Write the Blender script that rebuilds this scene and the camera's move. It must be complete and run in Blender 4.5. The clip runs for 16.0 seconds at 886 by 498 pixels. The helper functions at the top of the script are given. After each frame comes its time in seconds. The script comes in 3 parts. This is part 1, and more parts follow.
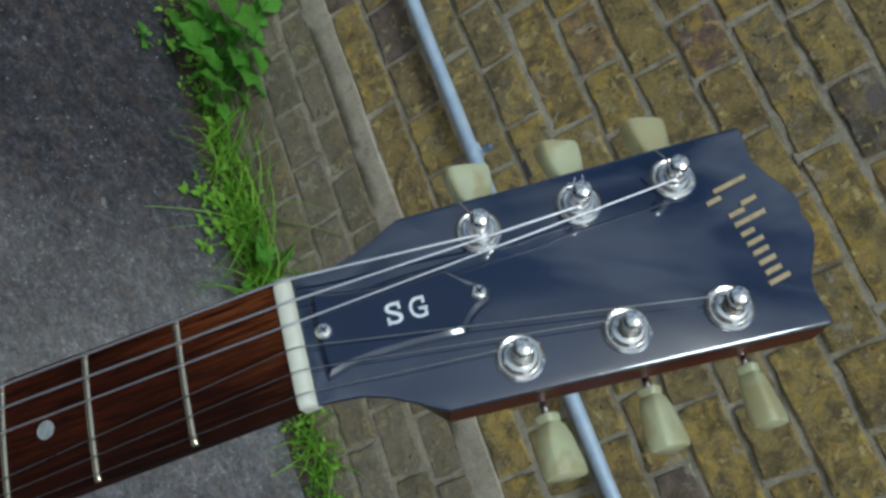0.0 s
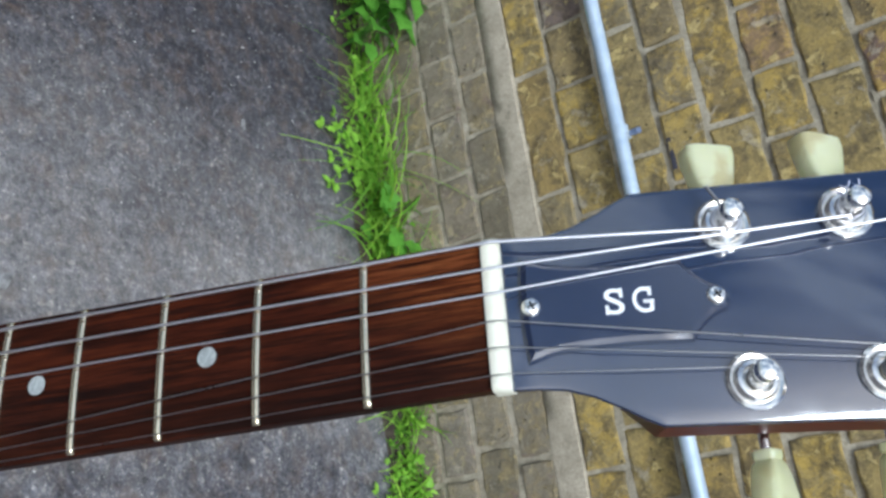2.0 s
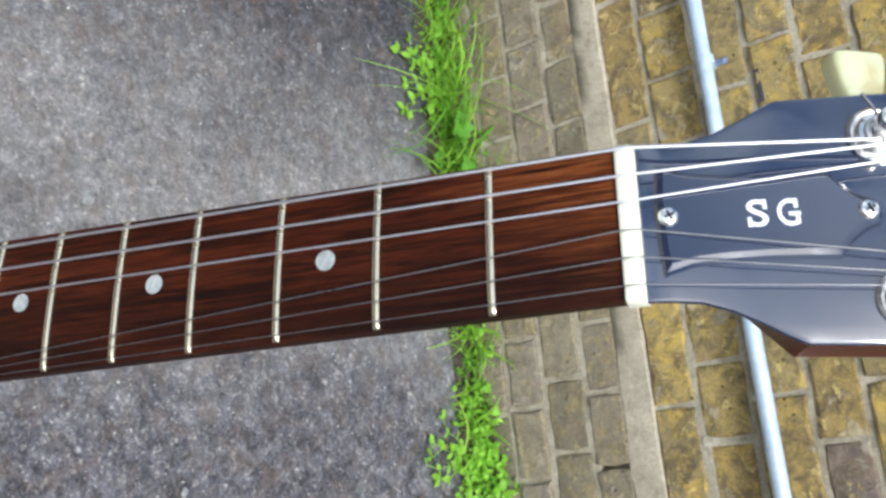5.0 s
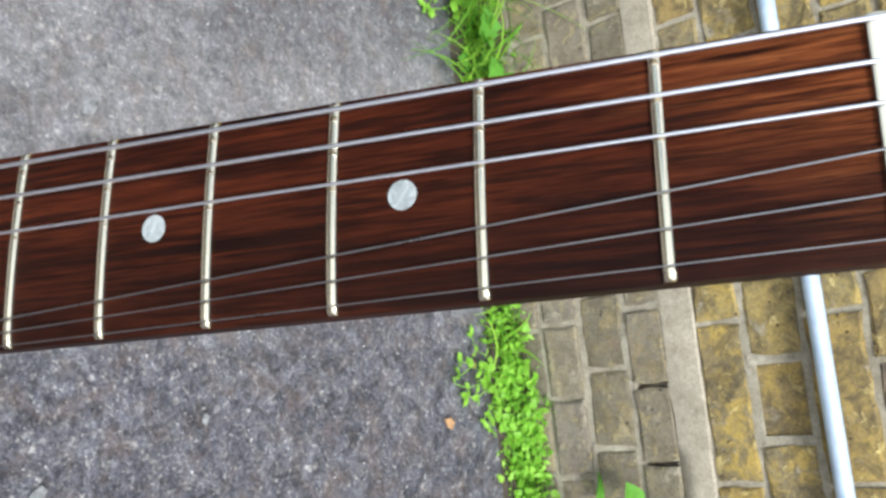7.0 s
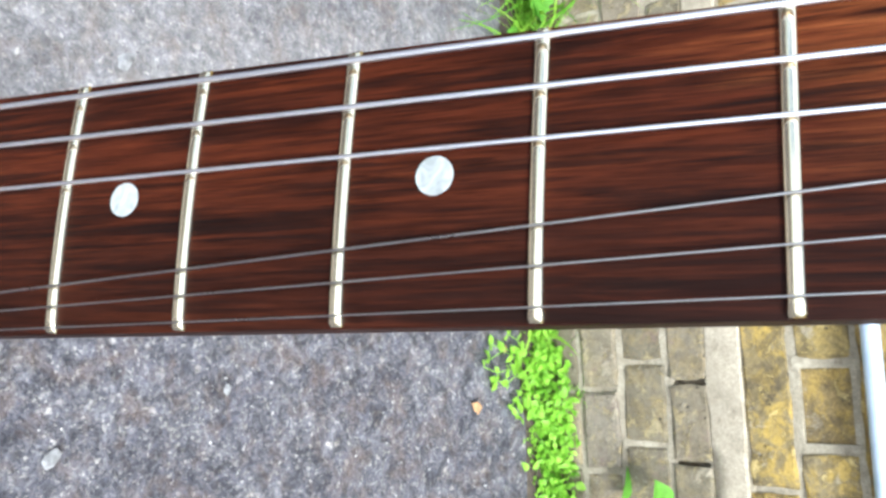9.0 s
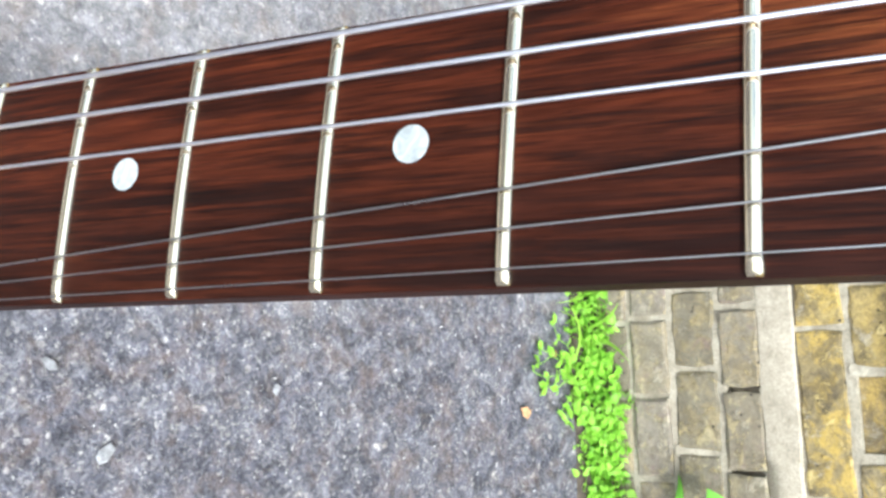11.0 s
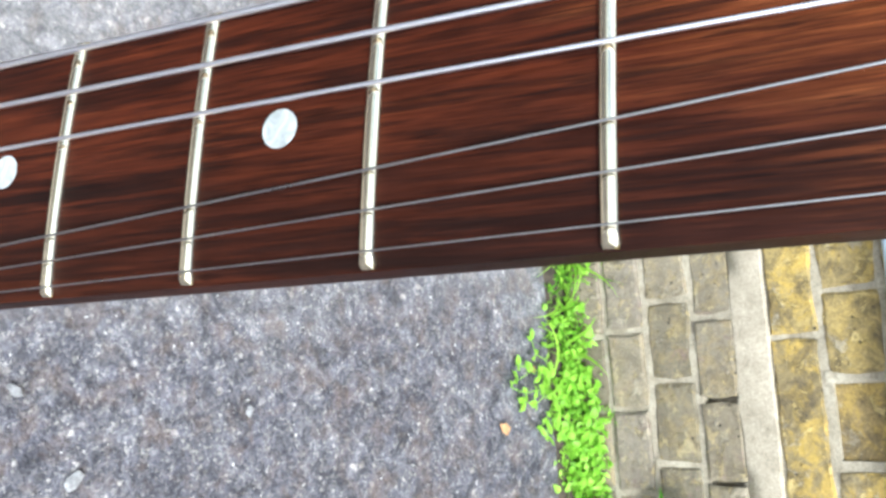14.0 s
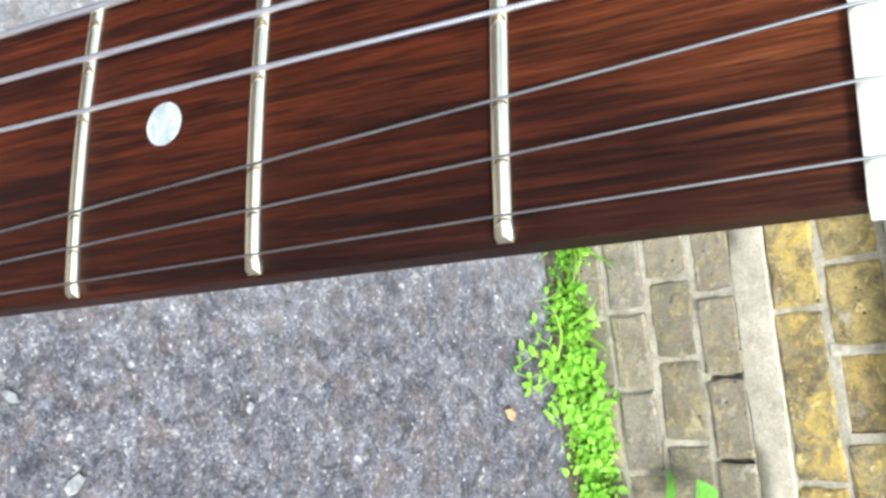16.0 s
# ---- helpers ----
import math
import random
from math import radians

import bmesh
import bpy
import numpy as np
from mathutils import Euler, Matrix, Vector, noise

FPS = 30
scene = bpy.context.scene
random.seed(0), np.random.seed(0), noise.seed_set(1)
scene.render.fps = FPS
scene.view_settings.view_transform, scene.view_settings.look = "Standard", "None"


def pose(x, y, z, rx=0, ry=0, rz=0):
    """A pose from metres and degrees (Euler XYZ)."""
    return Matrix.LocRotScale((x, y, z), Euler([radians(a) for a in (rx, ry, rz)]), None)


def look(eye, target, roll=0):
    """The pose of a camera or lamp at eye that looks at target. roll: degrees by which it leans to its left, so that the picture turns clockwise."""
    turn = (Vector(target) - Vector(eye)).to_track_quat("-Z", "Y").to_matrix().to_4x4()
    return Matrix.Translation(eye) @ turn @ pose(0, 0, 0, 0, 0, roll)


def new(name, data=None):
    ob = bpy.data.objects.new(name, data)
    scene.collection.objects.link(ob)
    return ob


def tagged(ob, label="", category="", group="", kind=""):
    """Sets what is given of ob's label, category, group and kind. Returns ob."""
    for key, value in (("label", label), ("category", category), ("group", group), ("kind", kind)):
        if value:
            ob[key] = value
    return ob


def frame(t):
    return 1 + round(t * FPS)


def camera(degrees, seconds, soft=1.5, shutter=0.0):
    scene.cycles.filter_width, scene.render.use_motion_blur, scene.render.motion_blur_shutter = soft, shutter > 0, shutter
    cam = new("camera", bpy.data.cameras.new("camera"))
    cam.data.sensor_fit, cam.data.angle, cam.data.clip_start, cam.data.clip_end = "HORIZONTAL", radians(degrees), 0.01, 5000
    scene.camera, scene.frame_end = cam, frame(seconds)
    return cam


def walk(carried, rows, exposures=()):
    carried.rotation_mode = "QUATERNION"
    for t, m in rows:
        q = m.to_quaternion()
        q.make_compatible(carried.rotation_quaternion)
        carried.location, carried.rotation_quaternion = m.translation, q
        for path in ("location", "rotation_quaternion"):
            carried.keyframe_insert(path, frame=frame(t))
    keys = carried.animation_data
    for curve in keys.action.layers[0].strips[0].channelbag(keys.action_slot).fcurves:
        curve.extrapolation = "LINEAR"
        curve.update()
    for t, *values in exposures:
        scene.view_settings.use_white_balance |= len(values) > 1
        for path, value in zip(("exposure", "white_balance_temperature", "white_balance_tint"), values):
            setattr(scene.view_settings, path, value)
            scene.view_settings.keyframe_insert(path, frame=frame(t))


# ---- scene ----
cam = camera(52.61, 16.0, soft=3.0)
PATH = [
    (0, 0.0722, -1.2914, 1.0264, 46.35, -52.73, 56.60),
    (0.5, 0.0734, -1.2961, 1.0092, 38.87, -54.97, 66.28),
    (1, 0.0733, -1.2912, 1.0000, 34.65, -55.74, 70.16),
    (1.5, 0.0667, -1.2821, 0.9881, 30.21, -54.48, 74.06),
    (2, 0.0525, -1.2798, 0.9825, 28.33, -53.59, 76.43),
    (2.5, 0.0521, -1.2748, 0.9731, 24.64, -52.33, 78.25),
    (3, 0.0551, -1.2808, 0.9745, 23.12, -50.67, 78.97),
    (3.2, 0.0547, -1.2812, 0.9732, 22.82, -51.14, 79.30),
    (5.3, 0.0556, -1.2827, 0.9597, 18.95, -50.43, 82.15),
    (5.5, 0.0550, -1.2820, 0.9578, 17.70, -50.20, 82.48),
    (6, 0.0494, -1.2718, 0.9472, 16.29, -49.44, 81.66),
    (6.5, 0.0399, -1.2507, 0.9252, 16.11, -48.80, 80.22),
    (7, 0.0301, -1.2344, 0.8957, 14.51, -49.77, 81.06),
    (7.5, 0.0241, -1.2172, 0.8770, 12.68, -51.25, 82.20),
    (8, 0.0206, -1.2141, 0.8634, 9.60, -50.77, 85.21),
    (8.2, 0.0204, -1.2118, 0.8625, 9.21, -50.49, 85.85),
    (10.3, 0.0272, -1.1976, 0.8861, 8.87, -44.30, 87.08),
    (10.5, 0.0282, -1.1972, 0.8854, 8.98, -44.20, 87.27),
    (11, 0.0281, -1.1965, 0.8800, 8.47, -44.56, 87.76),
    (11.5, 0.0246, -1.1911, 0.8804, 10.74, -46.29, 85.66),
    (12, 0.0228, -1.1955, 0.8829, 11.57, -45.27, 87.93),
    (12.5, 0.0307, -1.1908, 0.8860, 11.53, -45.03, 87.36),
    (13, 0.0386, -1.1817, 0.8860, 10.97, -44.99, 86.02),
    (13.5, 0.0347, -1.1814, 0.8860, 10.87, -45.16, 86.22),
    (14, 0.0333, -1.1814, 0.8881, 11.23, -45.21, 85.71),
    (14.5, 0.0373, -1.1746, 0.8906, 11.44, -44.83, 84.80),
    (15, 0.0356, -1.1564, 0.8930, 11.82, -43.83, 82.79),
    (15.5, 0.0343, -1.1595, 0.8997, 12.33, -44.36, 82.52),
    (16, 0.0314, -1.1641, 0.8907, 12.54, -44.27, 82.59),
]
walk(cam, [(t, pose(x, y, z, rx, ry, rz)) for t, x, y, z, rx, ry, rz in PATH],
     exposures=[(0.0, -1.05, 5300, -3), (0.5, -1.0, 5000, -5), (1.0, -0.38, 5000, -2), (1.5, -0.18, 5150, 1), (2.5, 0.0, 5600, 5), (3.2, 0.05, 5700, 5), (5.5, 0.4, 5700, 4), (6.5, 0.4, 5700, 4), (7.5, 0.85, 5600, 4), (8.2, 1.05, 5550, 4), (10.5, 1.24, 5550, 4), (16.0, 1.2, 5550, 3)])

# ---- light: high sun over the yard, thin bright sky ----
SUN_TO = Vector((0.33, -0.53, 0.82)).normalized()
world = bpy.data.worlds.new("sky")
scene.world = world
world.use_nodes = True
wn = world.node_tree.nodes
sky = wn.new("ShaderNodeTexSky")
sky.sky_type = "NISHITA"
sky.sun_disc = False
sky.sun_elevation = math.asin(SUN_TO.z)
sky.sun_rotation = math.atan2(SUN_TO.x, SUN_TO.y)
sky.dust_density = 5.0
wn["Background"].inputs["Strength"].default_value = 0.13
# thin broken cloud over the whole sky
wl = world.node_tree.links
air = wn.new("ShaderNodeTexCoord")
puffs = wn.new("ShaderNodeTexNoise")
puffs.inputs["Scale"].default_value, puffs.inputs["Detail"].default_value, puffs.inputs["Roughness"].default_value = 2.6, 6.0, 0.55
drift = wn.new("ShaderNodeMapping")
drift.inputs["Location"].default_value = (5.3, 0.6, 2.2)
wl.new(air.outputs["Generated"], drift.inputs["Vector"])
wl.new(drift.outputs["Vector"], puffs.inputs["Vector"])
cover_amount = wn.new("ShaderNodeMapRange")
cover_amount.inputs["From Min"].default_value, cover_amount.inputs["From Max"].default_value = 0.42, 0.62
cover_amount.inputs["To Max"].default_value = 0.75
wl.new(puffs.outputs["Fac"], cover_amount.inputs["Value"])
cloudy = wn.new("ShaderNodeMix")
cloudy.data_type = "RGBA"
cloudy.inputs[7].default_value = (11.0, 11.0, 11.4, 1.0)
wl.new(cover_amount.outputs["Result"], cloudy.inputs["Factor"])
wl.new(sky.outputs["Color"], cloudy.inputs[6])
wl.new(cloudy.outputs[2], wn["Background"].inputs["Color"])
sun = new("sun", bpy.data.lights.new("sun", "SUN"))
sun.data.energy = 2.9
sun.data.angle = radians(16)
sun.data.color = (1.0, 0.97, 0.93)
sun.matrix_world = look(SUN_TO * 20, (0, 0, 0))


# ---- materials ----
class Mat:
    """A small builder of node materials."""

    def __init__(self, name, rough=0.5, metal=0.0, spec=0.5):
        self.m = bpy.data.materials.new(name)
        self.m.use_nodes = True
        self.t = self.m.node_tree
        self.b = self.t.nodes["Principled BSDF"]
        self.b.inputs["Roughness"].default_value = rough
        self.b.inputs["Metallic"].default_value = metal
        self.b.inputs["Specular IOR Level"].default_value = spec
        self.xyz = self.t.nodes.new("ShaderNodeTexCoord").outputs["Object"]

    def link(self, a, b):
        self.t.links.new(a, b)

    def put(self, socket, value):
        if isinstance(value, (int, float)):
            socket.default_value = value
        elif isinstance(value, tuple):
            socket.default_value = (*value, 1.0)[: len(socket.default_value)]
        else:
            self.link(value, socket)

    def world_xyz(self):
        return self.t.nodes.new("ShaderNodeNewGeometry").outputs["Position"]

    def stretch(self, v, s, shift=None):
        n = self.t.nodes.new("ShaderNodeMapping")
        n.inputs["Scale"].default_value = s
        self.link(v, n.inputs["Vector"])
        if shift is not None:
            self.link(shift, n.inputs["Location"])
        return n.outputs["Vector"]

    def noise(self, scale, detail=4.0, rough=0.55, v=None, warp=0.0):
        n = self.t.nodes.new("ShaderNodeTexNoise")
        n.inputs["Scale"].default_value, n.inputs["Detail"].default_value = scale, detail
        n.inputs["Roughness"].default_value, n.inputs["Distortion"].default_value = rough, warp
        self.link(self.xyz if v is None else v, n.inputs["Vector"])
        return n.outputs["Fac"]

    def cells(self, scale, v=None, out="Distance", feature="F1"):
        n = self.t.nodes.new("ShaderNodeTexVoronoi")
        n.feature = feature
        n.inputs["Scale"].default_value = scale
        self.link(self.xyz if v is None else v, n.inputs["Vector"])
        return n.outputs[out]

    def ramp(self, fac, *stops):
        n = self.t.nodes.new("ShaderNodeValToRGB")
        while len(n.color_ramp.elements) < len(stops):
            n.color_ramp.elements.new(1.0)
        for e, (p, c) in zip(n.color_ramp.elements, stops):
            e.position, e.color = p, (*((c,) * 3 if isinstance(c, (int, float)) else c), 1.0)
        self.link(fac, n.inputs["Fac"])
        return n.outputs["Color"]

    def mix(self, fac, a, b, how="MIX"):
        n = self.t.nodes.new("ShaderNodeMix")
        n.data_type, n.blend_type = "RGBA", how
        self.put(n.inputs["Factor"], fac)
        self.put(n.inputs[6], a)
        self.put(n.inputs[7], b)
        return n.outputs[2]

    def maths(self, how, a, b=0.0):
        n = self.t.nodes.new("ShaderNodeMath")
        n.operation = how
        self.put(n.inputs[0], a)
        self.put(n.inputs[1], b)
        return n.outputs[0]

    def random(self):
        return self.t.nodes.new("ShaderNodeObjectInfo").outputs["Random"]

    def island(self):
        return self.t.nodes.new("ShaderNodeNewGeometry").outputs["Random Per Island"]

    def bump(self, height, depth, strength=1.0):
        n = self.t.nodes.new("ShaderNodeBump")
        n.inputs["Strength"].default_value, n.inputs["Distance"].default_value = strength, depth
        self.link(height, n.inputs["Height"])
        self.link(n.outputs["Normal"], self.b.inputs["Normal"])
        return self

    def done(self, colour=None, rough=None):
        if colour is not None:
            self.put(self.b.inputs["Base Color"], colour)
        if rough is not None:
            self.put(self.b.inputs["Roughness"], rough)
        return self.m


def brick_material(name, per_island, dull=0.0):
    k = Mat(name, 0.9, spec=0.25)
    pick = k.island() if per_island else k.random()
    w = k.world_xyz()
    shift = k.maths("MULTIPLY", pick, 37.0)
    v = k.stretch(w, (1, 1, 1), shift)
    body = k.ramp(pick, (0.0, (0.27, 0.20, 0.075)), (0.2, (0.33, 0.245, 0.09)), (0.38, (0.21, 0.16, 0.075)), (0.5, (0.30, 0.205, 0.065)),
                  (0.66, (0.20, 0.165, 0.10)), (0.8, (0.33, 0.245, 0.10)), (0.9, (0.19, 0.105, 0.075)), (1.0, (0.14, 0.13, 0.115)))
    if dull:
        body = k.mix(dull, body, k.mix(pick, (0.135, 0.12, 0.09), (0.24, 0.205, 0.15)))
    mood = k.maths("FRACT", k.maths("MULTIPLY", pick, 13.7))
    patch = k.ramp(k.noise(34, 8, 0.74, v, 0.7), (0.46, 0.0), (0.57, 1.0))
    colour = k.mix(k.maths("MULTIPLY", k.maths("MULTIPLY", patch, k.ramp(mood, (0.2, 0.15), (0.75, 1.0))), 0.8 - 0.7 * dull), body, k.mix(0.8, body, (0.50, 0.335, 0.06)), "MIX")
    grime = k.ramp(k.noise(26, 8, 0.78, v, 0.5), (0.45, 0.0), (0.60, 1.0))
    colour = k.mix(k.maths("MULTIPLY", grime, 0.8 - 0.45 * dull), colour, (0.075, 0.058, 0.034))
    cream = k.ramp(k.noise(38, 8, 0.7, v, 0.6), (0.575, 0.0), (0.61, 1.0))
    colour = k.mix(k.maths("MULTIPLY", cream, 0.62 - 0.42 * dull), colour, (0.60, 0.46, 0.18))
    if dull:
        mauve = k.ramp(k.noise(20, 8, 0.72, v, 0.6), (0.58, 0.0), (0.64, 1.0))
        colour = k.mix(k.maths("MULTIPLY", mauve, 0.55), colour, (0.17, 0.115, 0.10))
        ochre = k.ramp(k.noise(28, 7, 0.7, w, 0.6), (0.57, 0.0), (0.62, 1.0))
        colour = k.mix(k.maths("MULTIPLY", ochre, 0.5), colour, (0.40, 0.33, 0.17))
    pits = k.ramp(k.cells(75, v), (0.12, 1.0), (0.20, 0.0))
    some = k.ramp(k.noise(30, 2, 0.5, v), (0.56, 0.0), (0.6, 1.0))
    hole = k.maths("MULTIPLY", pits, some)
    colour = k.mix(k.maths("MULTIPLY", hole, 0.85), colour, (0.03, 0.025, 0.02))
    smear = k.ramp(k.noise(20, 8, 0.74, w, 0.4), (0.57, 0.0), (0.63, 1.0))
    colour = k.mix(k.maths("MULTIPLY", smear, 0.55), colour, (0.46, 0.40, 0.29))
    colour = k.mix(0.04, colour, (0.20, 0.19, 0.165))
    grain = k.noise(260, 4, 0.6, v)
    colour = k.mix(0.35, colour, k.ramp(grain, (0.3, 0.2), (0.7, 0.85)), "OVERLAY")
    h = k.maths("SUBTRACT", k.maths("ADD", k.maths("MULTIPLY", k.maths("ADD", cream, smear), 0.35), k.maths("ADD", k.noise(60, 6, 0.65, v), k.maths("MULTIPLY", grain, 0.3))), hole)
    k.bump(h, 0.004, 0.8)
    return k.done(colour)


M_BRICK = brick_material("stock_brick", False)
M_BRICK_DULL = brick_material("weathered_brick", False, 0.85)
M_BRICK_FAR = brick_material("stock_brick_far", True)


def mortar_material(name, base, dark, relief=0.003):
    k = Mat(name, 0.95, spec=0.2)
    c = k.mix(k.ramp(k.noise(22, 6, 0.7), (0.36, 0.0), (0.62, 1.0)), base, dark)
    c = k.mix(k.maths("MULTIPLY", k.ramp(k.noise(60, 5, 0.7), (0.55, 0.0), (0.68, 1.0)), 0.5), c, (0.16, 0.135, 0.09))
    c = k.mix(0.35, c, k.ramp(k.noise(320, 3, 0.6), (0.3, 0.2), (0.7, 0.85)), "OVERLAY")
    k.bump(k.maths("ADD", k.noise(45, 6, 0.7), k.maths("MULTIPLY", k.noise(300, 3), relief * 250)), relief, 0.8)
    return k.done(c)


M_MORTAR = mortar_material("mortar", (0.42, 0.37, 0.275), (0.25, 0.215, 0.15))
M_BAND = mortar_material("band_mortar", (0.43, 0.37, 0.275), (0.32, 0.275, 0.20), 0.002)


def asphalt_material():
    k = Mat("asphalt", 0.9, spec=0.3)
    w = k.world_xyz()
    # the stones are not round: bend the space that they are cut from
    bend = k.t.nodes.new("ShaderNodeTexNoise")
    bend.inputs["Scale"].default_value, bend.inputs["Detail"].default_value = 140.0, 3.0
    k.link(w, bend.inputs["Vector"])
    amount = k.t.nodes.new("ShaderNodeVectorMath")
    amount.operation = "MULTIPLY_ADD"
    amount.inputs[1].default_value = (0.010, 0.010, 0.010)
    k.link(bend.outputs["Color"], amount.inputs[0])
    k.link(w, amount.inputs[2])
    bent = amount.outputs[0]

    def pick(scale):
        n = k.t.nodes.new("ShaderNodeSeparateColor")
        k.link(k.cells(scale, bent, "Color"), n.inputs[0])
        return n.outputs

    small, mid, big = pick(330), pick(165), pick(70)
    c = k.ramp(small[0], (0.0, (0.062, 0.062, 0.074)), (0.45, (0.090, 0.090, 0.104)), (0.8, (0.125, 0.124, 0.134)), (0.94, (0.165, 0.16, 0.16)), (1.0, (0.26, 0.255, 0.245)))
    stone = k.ramp(mid[0], (0.0, (0.052, 0.052, 0.066)), (0.3, (0.085, 0.086, 0.104)), (0.75, (0.135, 0.134, 0.142)), (0.93, (0.20, 0.195, 0.185)), (1.0, (0.36, 0.35, 0.33)))
    body = k.ramp(k.cells(165, bent, "Distance"), (0.30, 1.0), (0.52, 0.0))
    c = k.mix(k.maths("MULTIPLY", body, k.ramp(mid[1], (0.35, 0.0), (0.45, 0.9))), c, stone)
    lump = k.ramp(k.cells(70, bent, "Distance"), (0.22, 1.0), (0.36, 0.0))
    c = k.mix(k.maths("MULTIPLY", lump, k.ramp(big[1], (0.80, 0.0), (0.84, 0.75))), c, k.ramp(big[0], (0.0, (0.09, 0.09, 0.11)), (0.6, (0.19, 0.18, 0.18)), (1.0, (0.34, 0.32, 0.29))))
    # pale worn clusters and dark tarry ones
    cluster = k.ramp(k.noise(42, 7, 0.74, w, 0.7), (0.36, 0.22), (0.5, 0.5), (0.66, 0.95))
    c = k.mix(1.0, c, (2.16, 2.08, 2.0), "MULTIPLY")
    c = k.mix(1.0, c, cluster, "MULTIPLY")
    blotch = k.ramp(k.noise(13, 6, 0.72, w, 0.6), (0.40, 0.0), (0.62, 1.0))
    c = k.mix(k.maths("MULTIPLY", blotch, 0.65), c, k.mix(1.0, c, (0.42, 0.42, 0.48), "MULTIPLY"))
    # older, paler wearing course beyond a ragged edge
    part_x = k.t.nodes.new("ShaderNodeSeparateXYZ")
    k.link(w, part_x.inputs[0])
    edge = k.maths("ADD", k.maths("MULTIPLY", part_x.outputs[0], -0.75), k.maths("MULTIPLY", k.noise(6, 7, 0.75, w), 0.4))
    dust = k.ramp(edge, (0.20, 0.0), (0.42, 1.0), (0.50, 1.0), (0.74, 0.1))
    pale = k.mix(0.55, k.mix(1.0, c, (1.9, 1.85, 1.75), "MULTIPLY"), k.ramp(k.noise(75, 7, 0.78, w, 0.3), (0.34, (0.15, 0.142, 0.138)), (0.52, (0.31, 0.295, 0.275)), (0.68, (0.52, 0.50, 0.46))))
    c = k.mix(k.maths("MULTIPLY", dust, 0.72), c, pale)
    # darker again towards the far end
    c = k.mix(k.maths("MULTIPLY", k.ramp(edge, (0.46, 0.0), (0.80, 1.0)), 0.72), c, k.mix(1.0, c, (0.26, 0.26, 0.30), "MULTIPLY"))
    brown = k.ramp(k.noise(26, 6, 0.72, w, 0.4), (0.48, 0.0), (0.66, 1.0))
    c = k.mix(k.maths("MULTIPLY", brown, 0.45), c, k.mix(0.55, c, (0.21, 0.135, 0.085)))
    h = k.maths("ADD", k.maths("MULTIPLY", body, 0.6), k.maths("ADD", k.maths("MULTIPLY", lump, 0.5), k.noise(420, 4, 0.65, w)))
    k.bump(h, 0.0024, 0.5)
    return k.done(c)


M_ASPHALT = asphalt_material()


def plain(name, colour, rough, metal=0.0, spec=0.5, vary=0.12, scale=40.0, relief=0.0, coat=0.0):
    k = Mat(name, rough, metal, spec)
    n = k.noise(scale, 5, 0.6)
    c = k.mix(vary, colour, k.ramp(n, (0.3, 0.1), (0.7, 0.9)), "OVERLAY")
    r = k.ramp(k.noise(scale * 2.3, 4), (0.3, max(rough - 0.07, 0.02)), (0.7, rough + 0.08))
    if relief:
        k.bump(n, relief, 0.6)
    k.b.inputs["Coat Weight"].default_value = coat
    k.b.inputs["Coat Roughness"].default_value = 0.06
    return k.done(c, r)


M_BLACK = plain("black_lacquer", (0.009, 0.017, 0.046), 0.10, spec=1.0, vary=0.2, coat=1.0)
M_COVER = plain("black_plastic", (0.009, 0.016, 0.042), 0.14, spec=0.85, vary=0.2, coat=0.8)
M_CHROME = plain("chrome", (0.90, 0.87, 0.81), 0.17, 1.0, scale=300, vary=0.04)
M_NICKEL = plain("fret_nickel", (0.84, 0.74, 0.52), 0.14, 1.0, scale=240, vary=0.06)
M_STEEL = plain("plain_string", (0.34, 0.325, 0.31), 0.33, 1.0)
M_NUT = plain("ivory_nut", (0.74, 0.71, 0.57), 0.45, scale=200, vary=0.15)
M_WHITE = plain("white_inlay_letters", (0.85, 0.85, 0.84), 0.4)
M_GOLD = plain("gold_print", (0.50, 0.38, 0.20), 0.45, 0.35, scale=600, vary=0.3)
M_SLOT_SHADE = plain("slot_shade", (0.01, 0.01, 0.01), 0.8)
M_TAB = plain("blue_grey_tab", (0.16, 0.20, 0.30), 0.6, vary=0.3)
M_PIPE = plain("galvanised_grey", (0.47, 0.55, 0.64), 0.36, 0.2, scale=30, vary=0.25)
M_SOIL = plain("dark_soil", (0.055, 0.042, 0.028), 0.98, vary=0.6, scale=70, relief=0.006)
M_CHIP = plain("pale_stone_chip", (0.23, 0.225, 0.22), 0.9, vary=0.6, scale=120)
M_RECESS_SHADE = plain("painted_recess_shade", (0.030, 0.028, 0.038), 0.7, vary=0.4, scale=120)
M_DRY = plain("dry_leaf", (0.42, 0.24, 0.11), 0.8, vary=0.4, scale=150)
M_FLUFF = plain("pale_fluff", (0.62, 0.62, 0.72), 0.9)


def wound_material():
    k = Mat("wound_string", 0.36, 1.0)
    along = k.t.nodes.new("ShaderNodeSeparateXYZ")
    k.link(k.xyz, along.inputs[0])
    # the wrap wire shows as fine rings
    rings = k.ramp(k.maths("SINE", k.maths("MULTIPLY", along.outputs[0], 13500.0)), (0.0, 0.0), (0.7, 1.0))
    c = k.mix(k.noise(500, 2), (0.90, 0.87, 0.88), (0.98, 0.96, 0.97))
    return k.done(k.mix(k.maths("MULTIPLY", rings, 0.8), (0.66, 0.64, 0.65), c), 0.40)


M_WOUND = wound_material()


